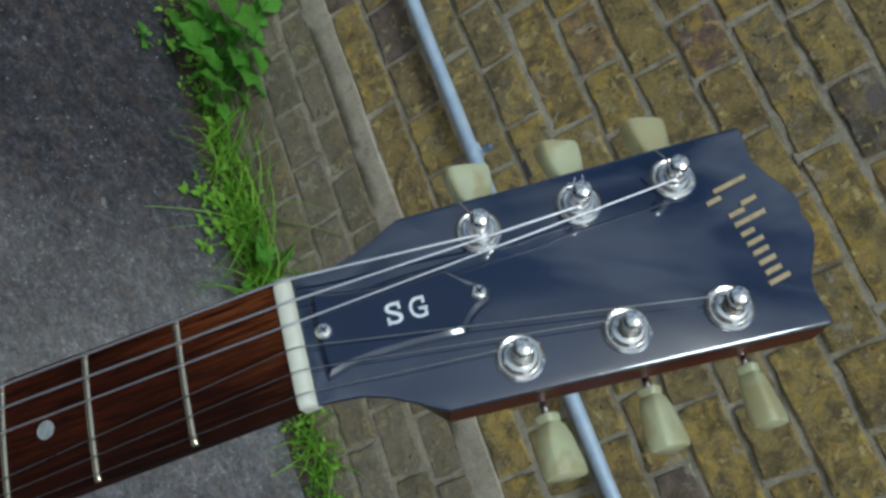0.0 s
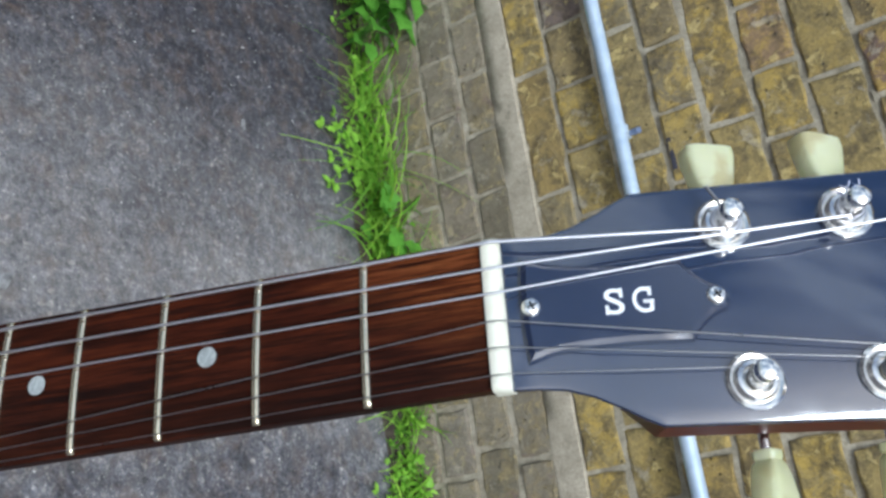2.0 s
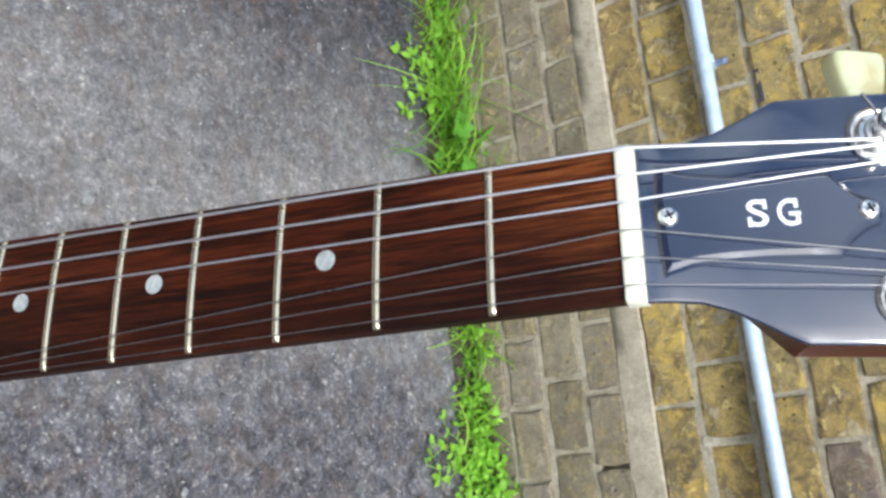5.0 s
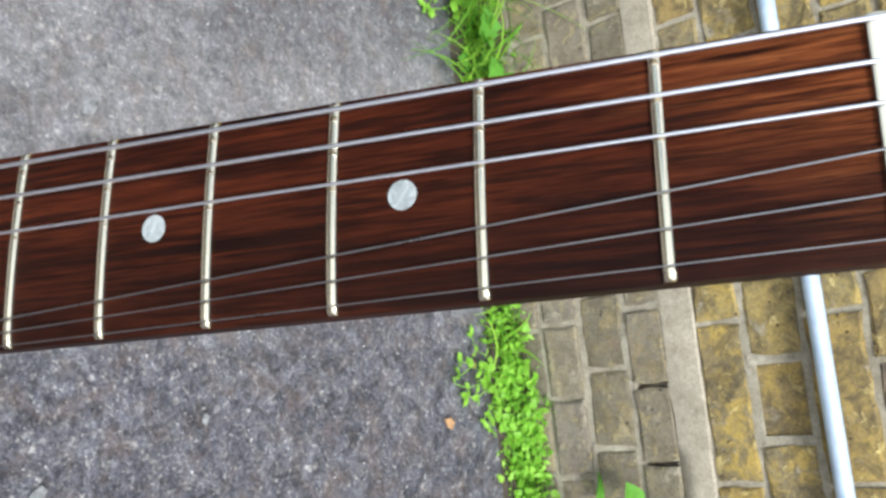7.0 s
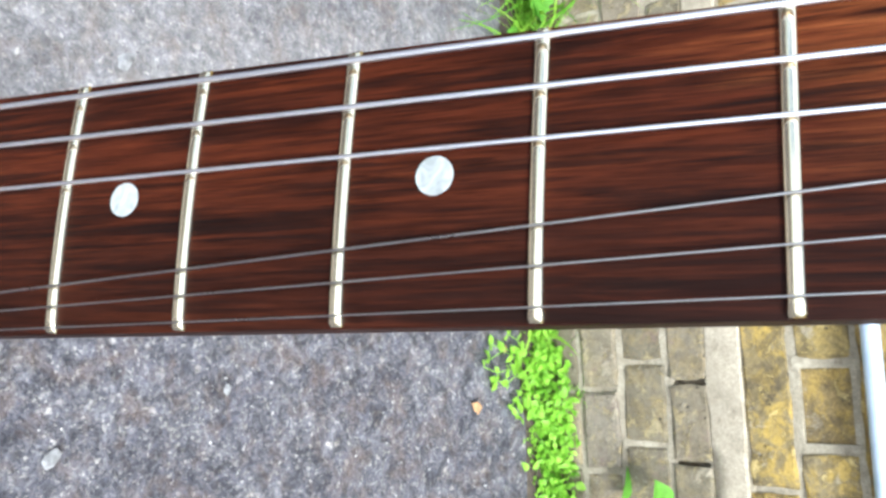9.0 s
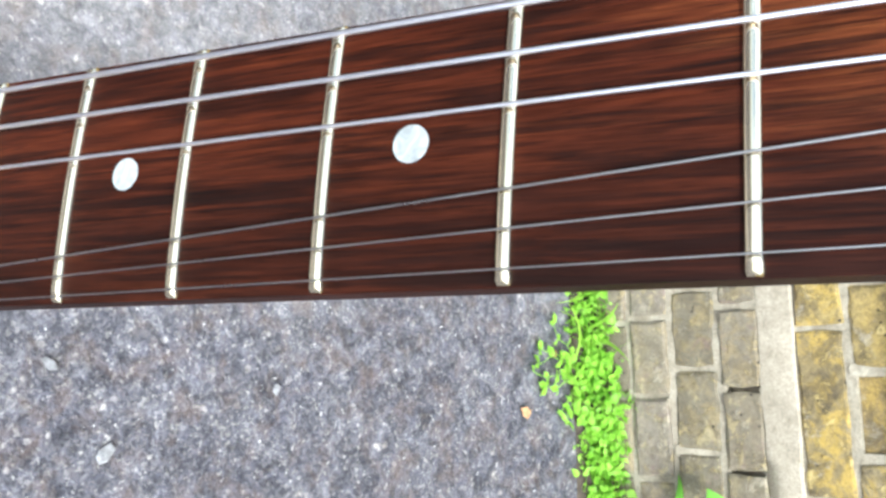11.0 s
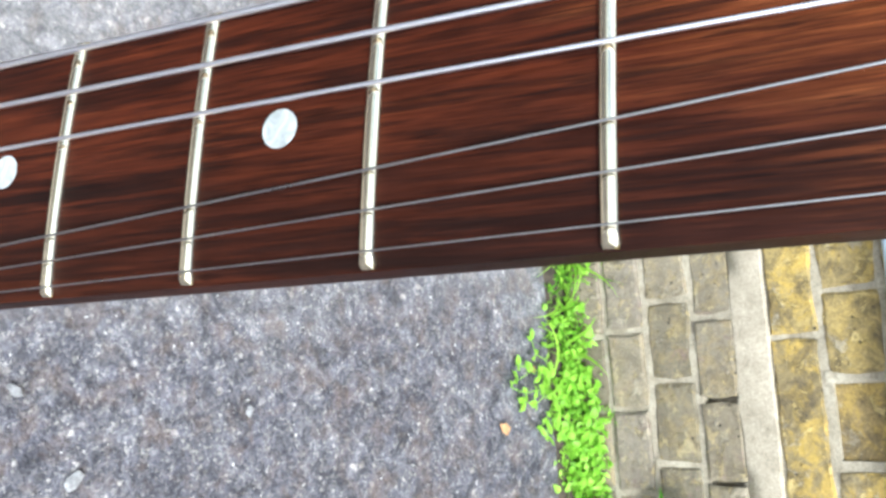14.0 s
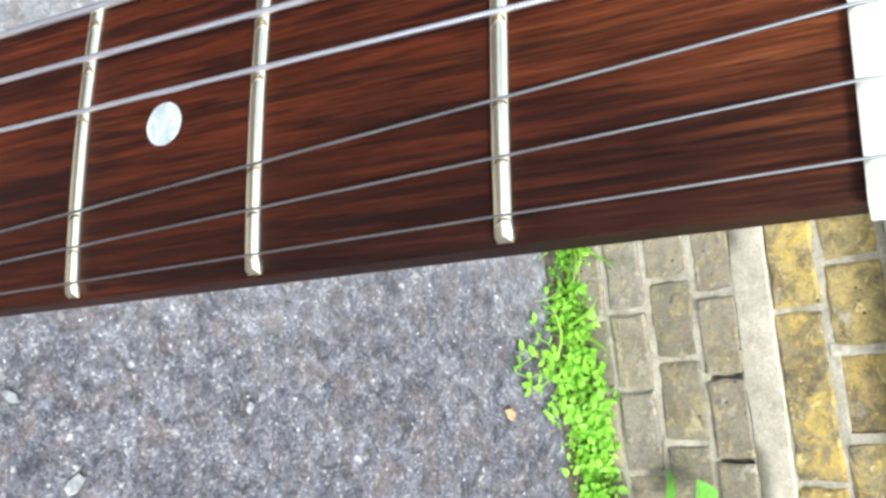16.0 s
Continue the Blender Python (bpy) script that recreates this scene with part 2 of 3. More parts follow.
def rosewood_material():
    k = Mat("rosewood", 0.45, spec=0.05)
    streak = k.noise(1.0, 6, 0.6, k.stretch(k.xyz, (36, 980, 980)), 0.3)
    broad = k.noise(1.0, 4, 0.55, k.stretch(k.xyz, (9, 120, 120)), 0.6)
    c = k.ramp(k.maths("ADD", k.maths("MULTIPLY", streak, 0.55), k.maths("MULTIPLY", broad, 0.45)), (0.36, (0.009, 0.0035, 0.0026)), (0.45, (0.026, 0.0066, 0.0034)), (0.55, (0.050, 0.0112, 0.0046)), (0.70, (0.088, 0.021, 0.0072)))
    # paler, more orange streaks towards the nut and the bass side
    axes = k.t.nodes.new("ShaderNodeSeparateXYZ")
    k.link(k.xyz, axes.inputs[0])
    nut_pale = k.maths("ADD", k.maths("MULTIPLY", axes.outputs[0], 13.0), k.maths("ADD", k.maths("MULTIPLY", axes.outputs[1], 14.0), k.noise(1.0, 5, 0.6, k.stretch(k.xyz, (13, 190, 190)), 0.6)))
    c = k.mix(k.maths("MULTIPLY", k.ramp(nut_pale, (0.02, 0.0), (0.58, 1.0)), 0.66), c, k.ramp(streak, (0.40, (0.055, 0.014, 0.005)), (0.52, (0.15, 0.042, 0.012)), (0.66, (0.24, 0.080, 0.024))))
    dark = k.ramp(k.noise(1.0, 5, 0.62, k.stretch(k.xyz, (24, 520, 520)), 0.6), (0.50, 0.0), (0.62, 1.0))
    c = k.mix(k.maths("MULTIPLY", dark, 0.75), c, (0.007, 0.0035, 0.0028))
    # shade painted into the wood along the treble half, with a wandering boundary
    treble_shade = k.maths("ADD", k.maths("MULTIPLY", axes.outputs[1], -26.0), k.noise(1.0, 5, 0.6, k.stretch(k.xyz, (9, 120, 120)), 0.6))
    c = k.mix(k.maths("MULTIPLY", k.ramp(treble_shade, (0.38, 0.0), (0.92, 1.0)), 0.72), c, k.mix(0.25, (0.010, 0.0045, 0.0034), c))
    # open pores: fine dark dashes along the grain
    pores = k.ramp(k.noise(1.0, 3, 0.5, k.stretch(k.xyz, (110, 2400, 2400)), 0.2), (0.60, 0.0), (0.68, 1.0))
    c = k.mix(k.maths("MULTIPLY", pores, 0.55), c, (0.005, 0.0025, 0.002))
    fine = k.noise(1.0, 4, 0.6, k.stretch(k.xyz, (120, 2600, 2600)))
    c = k.mix(0.4, c, k.ramp(fine, (0.32, 0.12), (0.68, 0.88)), "OVERLAY")
    k.bump(k.maths("SUBTRACT", fine, pores), 0.00008, 0.2)
    return k.done(c, k.ramp(fine, (0.3, 0.34), (0.7, 0.52)))


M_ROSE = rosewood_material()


def mahogany_material():
    k = Mat("cherry_mahogany", 0.35, spec=0.15)
    s = k.noise(1.5, 5, 0.6, k.stretch(k.xyz, (12, 160, 160)), 0.4)
    c = k.ramp(s, (0.3, (0.05, 0.004, 0.002)), (0.7, (0.10, 0.010, 0.004)))
    k.b.inputs["Coat Weight"].default_value = 0.0
    return k.done(c)


M_MAHOGANY = mahogany_material()


def pearl_material():
    k = Mat("pearl", 0.25)
    c = k.ramp(k.noise(260, 3, 0.5, None, 1.5), (0.35, (0.25, 0.265, 0.255)), (0.65, (0.40, 0.415, 0.40)))
    return k.done(c)


M_PEARL = pearl_material()


def button_material():
    k = Mat("aged_green_plastic", 0.3, spec=0.5)
    c = k.ramp(k.noise(60, 3), (0.3, (0.76, 0.77, 0.46)), (0.7, (0.86, 0.87, 0.60)))
    # amber patches: aged tone plus the shaded translucent side, put in the colour
    aged_shade = k.ramp(k.noise(62, 3, 0.5, None, 0.6), (0.47, 0.0), (0.60, 1.0))
    c = k.mix(k.maths("MULTIPLY", aged_shade, 0.5), c, (0.50, 0.36, 0.09))
    k.b.inputs["Transmission Weight"].default_value = 0.42
    k.b.inputs["Roughness"].default_value = 0.3
    k.b.inputs["Subsurface Weight"].default_value = 0.15
    k.b.inputs["Subsurface Radius"].default_value = (1.0, 0.85, 0.25)
    k.b.inputs["Subsurface Scale"].default_value = 0.006
    return k.done(c)


M_BUTTON = button_material()


def leaf_material(name, low, high, thin=0.25):
    k = Mat(name, 0.5, spec=0.4)
    c = k.mix(k.island(), low, high)
    c = k.mix(0.3, c, k.ramp(k.noise(90, 4), (0.3, 0.2), (0.7, 0.8)), "OVERLAY")
    k.done(c)
    tr = k.t.nodes.new("ShaderNodeBsdfTranslucent")
    k.link(c, tr.inputs["Color"])
    mixer = k.t.nodes.new("ShaderNodeMixShader")
    mixer.inputs["Fac"].default_value = thin
    k.link(k.b.outputs[0], mixer.inputs[1])
    k.link(tr.outputs[0], mixer.inputs[2])
    k.link(mixer.outputs[0], k.t.nodes["Material Output"].inputs["Surface"])
    return k.m


M_GRASS = leaf_material("grass_blade", (0.10, 0.27, 0.015), (0.36, 0.60, 0.06), 0.4)
M_CLOVER = leaf_material("small_leaf", (0.22, 0.46, 0.03), (0.40, 0.68, 0.08), 0.42)
M_WEED = leaf_material("weed_leaf", (0.08, 0.25, 0.02), (0.22, 0.48, 0.06), 0.38)


# ---- mesh helpers ----
def part(name, bm, material, parent=None, label=""):
    """Links a bmesh as one mesh object, under a thing or a part."""
    me = bpy.data.meshes.new(name)
    bm.normal_update()
    bm.to_mesh(me)
    bm.free()
    me.materials.append(material)
    ob = new(name, me)
    if parent is not None:
        ob.parent = parent
    return tagged(ob, label)


def smooth(ob, limit=35):
    for p in ob.data.polygons:
        p.use_smooth = True
    ob.data.set_sharp_from_angle(angle=radians(limit))
    return ob


def box(bm, lo, hi, bevel=0.0):
    m = Matrix.Translation((Vector(lo) + Vector(hi)) / 2) @ Matrix.Diagonal((*(Vector(hi) - Vector(lo)), 1))
    out = bmesh.ops.create_cube(bm, size=1.0, matrix=m)["verts"]
    if bevel:
        bmesh.ops.bevel(bm, geom=list({e for v in out for e in v.link_edges}), offset=bevel, segments=2, affect="EDGES", profile=0.6)


def loft(bm, rings, caps=True, closed=True):
    """Skins rings of equally many points."""
    rows = [[bm.verts.new(p) for p in ring] for ring in rings]
    n = len(rows[0])
    for a, b in zip(rows, rows[1:]):
        for i in range(n if closed else n - 1):
            bm.faces.new((a[i], a[(i + 1) % n], b[(i + 1) % n], b[i]))
    if caps:
        bm.faces.new(rows[0][::-1])
        bm.faces.new(rows[-1])
    bmesh.ops.recalc_face_normals(bm, faces=bm.faces)
    return rows


def lathe(bm, profile, m=Matrix(), n=28):
    """Turns (radius, height) pairs about the local z."""
    loft(bm, [[m @ Vector((r * math.cos(2 * math.pi * i / n), r * math.sin(2 * math.pi * i / n), h)) for i in range(n)] for r, h in profile])


def tube(bm, points, radius, n=8):
    """A round wire through points."""
    pts = [Vector(p) for p in points]
    rings = []
    side = None
    for i, p in enumerate(pts):
        way = (pts[min(i + 1, len(pts) - 1)] - pts[max(i - 1, 0)]).normalized()
        side = way.orthogonal() if side is None else side - way * side.dot(way)
        side.normalize()
        up = way.cross(side)
        rings.append([p + radius * (math.cos(2 * math.pi * k / n) * side + math.sin(2 * math.pi * k / n) * up) for k in range(n)])
    loft(bm, rings)


def prism(bm, outline, z0, z1, m=Matrix(), bevel=0.0):
    """A flat plate of an outline of (x, y), from z0 up to z1, with its upper rim bevelled."""
    n = len(outline)
    ring = lambda inset, z: [m @ Vector((*inset_point(outline, i, inset), z)) for i in range(n)]
    rings = [ring(0, z0), ring(0, z1 - bevel)] + ([ring(bevel * 0.35, z1 - bevel * 0.35), ring(bevel, z1)] if bevel else [])
    loft(bm, rings)


def inset_point(outline, i, d):
    if not d:
        return outline[i]
    a, p, b = (Vector(outline[j % len(outline)]) for j in (i - 1, i, i + 1))
    u, v = (p - a).normalized(), (b - p).normalized()
    nrm = Vector((-(u + v).y, (u + v).x))
    nrm.normalize()
    k = max(0.5, nrm.dot(Vector((-u.y, u.x))))
    return tuple(p + nrm * d / k)


# ---- the yard: ground and wall ----
def ground():
    bm = bmesh.new()
    xs = [-400, -60, -12, -4] + [-2 + 0.05 * i for i in range(81)] + [4, 12, 60, 400]
    ys = [-400, -60, -12, -4] + [-2.2 + 0.05 * i for i in range(45)] + [0.3, 4, 60, 400]
    grid = [[bm.verts.new((x, y, 0.010 * (noise.noise((x * 1.1, y * 1.1, 0.3))) + 0.003 * noise.noise((x * 9, y * 9, 4)) if abs(x) < 3 and y > -3 else 0.0)) for x in xs] for y in ys]
    for a, b in zip(grid, grid[1:]):
        for i in range(len(xs) - 1):
            bm.faces.new((a[i], a[i + 1], b[i + 1], b[i]))
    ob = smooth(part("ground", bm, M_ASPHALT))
    tagged(ob, "worn grey asphalt yard with pale stone chips", "ground", kind="structure")
    bm = bmesh.new()
    rows = []
    for i in range(161):
        x = -2.4 + 0.03 * i
        wob = 0.015 * noise.noise((x * 7, 1, 2))
        rows.append([(x, -0.055 + wob - 0.02 * noise.noise((x * 2, 5, 0)), -0.012), (x, -0.035 + wob, 0.010), (x, -0.012, 0.020 + 0.01 * noise.noise((x * 11, 0, 3))), (x, 0.004, 0.026)])
    loft(bm, rows, caps=False, closed=False)
    part_ob = smooth(part("soil_verge", bm, M_SOIL), 80)
    tagged(part_ob, "thin line of dark soil at the foot of the wall", "soil", kind="structure")


BEDS = [0.006, 0.081, 0.152, 0.230, 0.297]
UPPER = [0.342, 0.414, 0.495, 0.577, 0.648, 0.724, 0.798, 0.875, 0.951, 1.022, 1.096, 1.170, 1.244, 1.318, 1.392]
JOINT = 0.0098
# English bond: for each course, one upright joint and the pitch of its bricks (headers and stretchers by turns over the band)
COURSES = [(-0.02, 0.117), (-0.020, 0.1200), (-0.064, 0.1195), (-0.030, 0.1155),
           (0.005, 0.2260), (-0.056, 0.1135), (0.004, 0.2290), (-0.046, 0.1160), (0.0, 0.2310), (-0.413, 0.1095),
           (-0.478, 0.2250), (-0.420, 0.1080), (-0.472, 0.2250), (-0.435, 0.1160)]


def brick_mesh(length, height, seed):
    """A brick with worn arrises and an uneven face, its face towards -y, one unit deep enough to bed in the mortar."""
    rnd = random.Random(seed)
    bm = bmesh.new()
    nx = max(4, round(length / 0.022))
    def ring(inset, y, rough):
        pts = []
        for i in range(nx + 1):
            pts.append((-length / 2 + inset + (length - 2 * inset) * i / nx, y, -height / 2 + inset))
        pts.append((length / 2 - inset, y, 0))
        for i in range(nx + 1):
            pts.append((length / 2 - inset - (length - 2 * inset) * i / nx, y, height / 2 - inset))
        pts.append((-length / 2 + inset, y, 0))
        return [(x + rnd.uniform(-1, 1) * rough, yy + rnd.uniform(-1, 1) * rough * 0.4, z + rnd.uniform(-1, 1) * rough) for x, yy, z in pts]
    rings = [ring(0, 0.05, 0), ring(0, 0.0026, 0.0022), ring(0.0034, 0.0, 0.0022)]
    rows = [[bm.verts.new(p) for p in r] for r in rings]
    n = len(rows[0])
    for a, b in zip(rows, rows[1:]):
        for i in range(n):
            bm.faces.new((a[i], a[(i + 1) % n], b[(i + 1) % n], b[i]))
    mid = bm.verts.new((0, rnd.uniform(-0.0015, 0.001), 0))
    for i in range(n):
        bm.faces.new((rows[-1][i], rows[-1][(i + 1) % n], mid))
    bmesh.ops.recalc_face_normals(bm, faces=bm.faces)
    return bm


def courses():
    """Yields (number, z0, z1, list of (x0, x1)) for the whole wall."""
    levels = list(zip(BEDS, BEDS[1:])) + list(zip(UPPER, UPPER[1:]))
    z = UPPER[-1]
    while z < 2.9:
        levels.append((z, z + 0.0745))
        z += 0.0745
    for i, (z0, z1) in enumerate(levels):
        rnd = random.Random(100 + i)
        start, pitch = COURSES[i] if i < len(COURSES) else ((-0.46, 0.226) if i % 2 == 0 else (-0.42, 0.113))
        first = start - math.ceil((start + 5.0) / pitch) * pitch
        joints = [first + pitch * k + rnd.uniform(-0.003, 0.003) for k in range(int(10.0 / pitch) + 1)]
        yield i, z0, z1, list(zip(joints, joints[1:]))


def pointing(w):
    """Mortar in the joints, struck a little behind the brick faces, with a few joints that have lost theirs."""
    verts, faces = [], []

    def strip(rows):
        n0, m = len(verts), len(rows[0])
        verts.extend(p for row in rows for p in row)
        for r in range(len(rows) - 1):
            faces.extend((n0 + r * m + q, n0 + (r + 1) * m + q, n0 + (r + 1) * m + q + 1, n0 + r * m + q + 1) for q in range(m - 1))

    half = JOINT / 2 + 0.0035
    lines = sorted({z for _, z0, z1, _ in courses() for z in (z0, z1)})
    xs = [-5, -3, -1.5] + [-1.3 + 0.012 * i for i in range(151)] + [0.8, 2, 3.5, 5]
    for z in lines:
        rows = []
        for x in xs:
            d = 0.0045 + 0.0030 * noise.noise((x * 22, z * 40, 1.5)) + 0.0022 * noise.noise((x * 90, z * 40, 6.5))
            rows.append([(x, 0.022, z - half), (x, d, z - half), (x, d - 0.0008, z), (x, d, z + half), (x, 0.022, z + half)])
        strip(rows)
    for i, z0, z1, bricks in courses():
        for x0, _ in bricks:
            if i == 3 and 0.07 < x0 < 0.21:
                continue
            rows = []
            for k in range(4):
                z = z0 + (z1 - z0) * k / 3
                d = 0.0045 + 0.0030 * noise.noise((x0 * 22, z * 40, 3.5)) + 0.0020 * noise.noise((x0 * 90, z * 90, 8.5))
                rows.append([(x0 - half, 0.022, z), (x0 - half, d, z), (x0, d - 0.0008, z), (x0 + half, d, z), (x0 + half, 0.022, z)])
            strip(rows)
    me = bpy.data.meshes.new("pointing")
    me.from_pydata(verts, [], faces)
    me.materials.append(M_MORTAR)
    ob = smooth(new("pointing", me), 60)
    ob.parent = w
    tagged(ob, "pale worn mortar joints", kind="stuff")


def wall():
    bm = bmesh.new()
    box(bm, (-5.0, 0.0200, -0.1), (5.0, 0.24, 2.95))
    w = part("wall_north", bm, M_MORTAR)
    tagged(w, "yellow stock brick garden wall with pale mortar joints", "wall", kind="structure")
    bm = bmesh.new()
    rows = []
    for i in range(334):
        x = -5 + 0.03 * i
        a, b, c = (0.004 * noise.noise((x * 14, k, 0.5)) for k in range(3))
        rows.append([(x, 0.012, 0.290 + a), (x, 0.001, 0.294 + a), (x, -0.003 + b * 0.5, 0.318), (x, -0.002, 0.343 + c), (x, 0.012, 0.348 + c)])
    loft(bm, rows, caps=False, closed=False)
    smooth(part("mortar_band", bm, M_BAND, w, "thick pale band of mortar"), 60)
    pointing(w)
    meshes = {}
    far = bmesh.new()
    for i, z0, z1, bricks in courses():
        hgt = z1 - z0 - JOINT
        for x0, x1 in bricks:
            xc, zc, ln = (x0 + x1) / 2, (z0 + z1) / 2, x1 - x0 - JOINT * 0.9
            rnd = random.Random(round(x0 * 1000) * 31 + i)
            if -1.3 < xc < 0.5 and zc < 1.40:
                key = ("s" if ln > 0.15 else "h", rnd.randrange(6), i < 4)
                base = 0.2115 if key[0] == "s" else 0.0985
                if key not in meshes:
                    b = brick_mesh(base, 0.063, hash(key[1]) + (7 if key[0] == "s" else 70))
                    me = bpy.data.meshes.new("brick")
                    b.to_mesh(me)
                    b.free()
                    me.materials.append(M_BRICK_DULL if key[2] else M_BRICK)
                    meshes[key] = me
                ob = new("brick", meshes[key])
                ob.parent = w
                flip = rnd.choice((-1, 1))
                sunk = 0.011 if i == 5 and x0 < 0.11 < x1 else 0.0
                ob.matrix_local = pose(xc, sunk + rnd.uniform(-0.0030, 0.0022), zc, 0, rnd.uniform(-0.8, 0.8) + (0 if flip > 0 else 180), 0) @ Matrix.Diagonal((ln / base, 1, hgt / 0.063, 1))
            else:
                a, bq = (x0 + 0.005, 0.0, z0 + 0.005), (x1 - 0.005, 0.02, z1 - 0.005)
                v = [far.verts.new(p) for p in ((a[0], 0, a[2]), (bq[0], 0, a[2]), (bq[0], 0, bq[2]), (a[0], 0, bq[2]))]
                u = [far.verts.new((p.co.x, 0.02, p.co.z)) for p in v]
                far.faces.new(v)
                for q in range(4):
                    far.faces.new((v[q], u[q], u[(q + 1) % 4], v[(q + 1) % 4]))
    ob = part("brickwork", far, M_BRICK_FAR, w)
    tagged(ob, kind="stuff")


# ---- conduit on the wall ----
PIPE_Z, PIPE_Y, PIPE_R = 0.524, -0.026, 0.0118


def conduit():
    top = new("conduit_pipe")
    bm = bmesh.new()
    tube(bm, [(x, PIPE_Y + 0.0015 * math.sin(x * 3), PIPE_Z + 0.002 * math.sin(x * 2.1)) for x in np.linspace(-4.9, 4.9, 60)], PIPE_R, 18)
    smooth(part("pipe", bm, M_PIPE, top), 60)
    tagged(top, "pale blue-grey metal conduit pipe fixed along the brick wall", "pipe")
    for x in (-2.2, -0.498, 1.4):
        clip = new("pipe_clip")
        clip.location = (x, 0, PIPE_Z)
        bm = bmesh.new()
        ring = [(PIPE_R + 0.0014, -0.007), (PIPE_R + 0.0014, 0.007)]
        lathe(bm, [(PIPE_R - 0.001, -0.0072), *ring, (PIPE_R - 0.001, 0.0072)], pose(0, PIPE_Y, 0, 0, 90, 0), 24)
        smooth(part("band", bm, M_PIPE, clip), 40)
        bm = bmesh.new()
        box(bm, (-0.005, -0.0060, 0.006), (0.005, -0.0035, 0.026), 0.001)
        part("tab", bm, M_TAB, clip)
        bm = bmesh.new()
        box(bm, (-0.006, -0.0145, -0.006), (0.006, 0.004, 0.006), 0.001)
        part("spacer", bm, M_PIPE, clip)
        bm = bmesh.new()
        lathe(bm, [(0.004, 0), (0.004, 0.002), (0.0025, 0.0035)], pose(0, -0.0060, 0.020, 90, 0, 0), 12)
        smooth(part("screw", bm, M_TAB, clip))
        tagged(clip, "small grey metal saddle clip holding the conduit", "pipe clip", "clips along the conduit")


def slate_sliver():
    # dark proud strip for the shade in a chipped-out brick edge
    bm = bmesh.new()
    box(bm, (-0.027, -0.0022, -0.0045), (0.027, 0.004, 0.0045), 0.0012)
    for v in bm.verts:
        v.co.z += 0.0012 * noise.noise((v.co.x * 90, 0, 5))
    bm.transform(pose(-0.443, 0, 0.588, 0, -2, 0))
    tagged(smooth(part("slate_sliver", bm, M_RECESS_SHADE)), "dark strip standing for the shade in a chipped brick edge", "slate")


# ---- the guitar ----
GUITAR = Matrix((
    (0.04091, -0.99099, -0.12755, -0.0000),
    (0.31069, 0.13395, -0.94103, -1.0800),
    (0.94963, -0.00113, 0.31337, 0.8632),
    (0, 0, 0, 1)))
SCALE = 0.62865
BOARD_END = -0.470
RADIUS = 0.305
MID = 0.0004  # the board sits a shade towards the bass side


def fret_x(n):
    return -SCALE * (1 - 2 ** (-n / 12))


def half_width(x):
    return (0.0421 + 0.009 * (-x) / 0.3143) / 2


def crown(y):
    return -(y * y) / (2 * RADIUS)


# the head leans back: s runs up the head, y across, n out of its face
HEAD_FRAME = Matrix.Translation((0.004, 0, -0.002)) @ Matrix(((0.9580, 0, 0.2868, 0), (0, 1, 0, 0), (-0.2868, 0, 0.9580, 0), (0, 0, 0, 1)))


def arc_points(a, b, bulge, n):
    """Points from a towards b on a bowed line, without b."""
    a, b = Vector(a), Vector(b)
    side = Vector((-(b - a).y, (b - a).x)) * bulge
    return [tuple(a.lerp(b, i / n) + side * 4 * (i / n) * (1 - i / n)) for i in range(n)]


def head_outline():
    up = [(0.0, 0.0214)]
    up += [(0.007, 0.0215), (0.014, 0.0221), (0.021, 0.0243), (0.028, 0.0278), (0.0335, 0.0310), (0.0365, 0.0325), (0.038, 0.0331)]
    up += [(0.080, 0.0344), (0.120, 0.0359), (0.1578, 0.0374), (0.1598, 0.0366), (0.1594, 0.031), (0.1589, 0.026), (0.1595, 0.0215), (0.1622, 0.0165), (0.1650, 0.012), (0.1672, 0.0075), (0.1675, 0.004)]
    return up + [(0.1664, 0.0)] + [(s, -y) for s, y in reversed(up)]


POSTS = [(0.0619, 0.0212), (0.0962, 0.0224), (0.1297, 0.0234), (0.0622, -0.0230), (0.0964, -0.0231), (0.1298, -0.0244)]


def tuner_button(length=0.0200):
    """A keystone button along +y: narrow collar, then a flaring hollow-sided plate."""
    bm = bmesh.new()
    rings = []
    for f, w, h in ((0.0, 0.0030, 0.0030), (0.012, 0.0034, 0.0034), (0.10, 0.0034, 0.0034), (0.14, 0.0030, 0.0030), (0.20, 0.0046, 0.0036), (0.35, 0.0062, 0.0040),
                    (0.6, 0.0074, 0.0043), (0.82, 0.0082, 0.0046), (0.92, 0.0082, 0.0045), (0.975, 0.0080, 0.0043), (1.0, 0.0072, 0.0035)):
        ring = []
        for q in range(24):
            u, v = math.cos(math.pi * q / 12), math.sin(math.pi * q / 12)
            ring.append((w * math.copysign(abs(u) ** 0.5, u), f * length, h * math.copysign(abs(v) ** 0.42, v)))
        rings.append(ring)
    loft(bm, rings)
    return bm


STRINGS = [  # at the nut y, 0.16 m down the neck y and height, radius, post, wound
    (0.0195, 0.0199, 0.0029, 0.00056, 0, True),
    (0.0119, 0.0120, 0.0030, 0.00046, 1, True),
    (0.0047, 0.0035, 0.0031, 0.00037, 2, True),
    (-0.0030, -0.0150, 0.0014, 0.00022, 5, False),
    (-0.0103, -0.0186, 0.0019, 0.00018, 4, False),
    (-0.0175, -0.0223, 0.0024, 0.00015, 3, False),
]


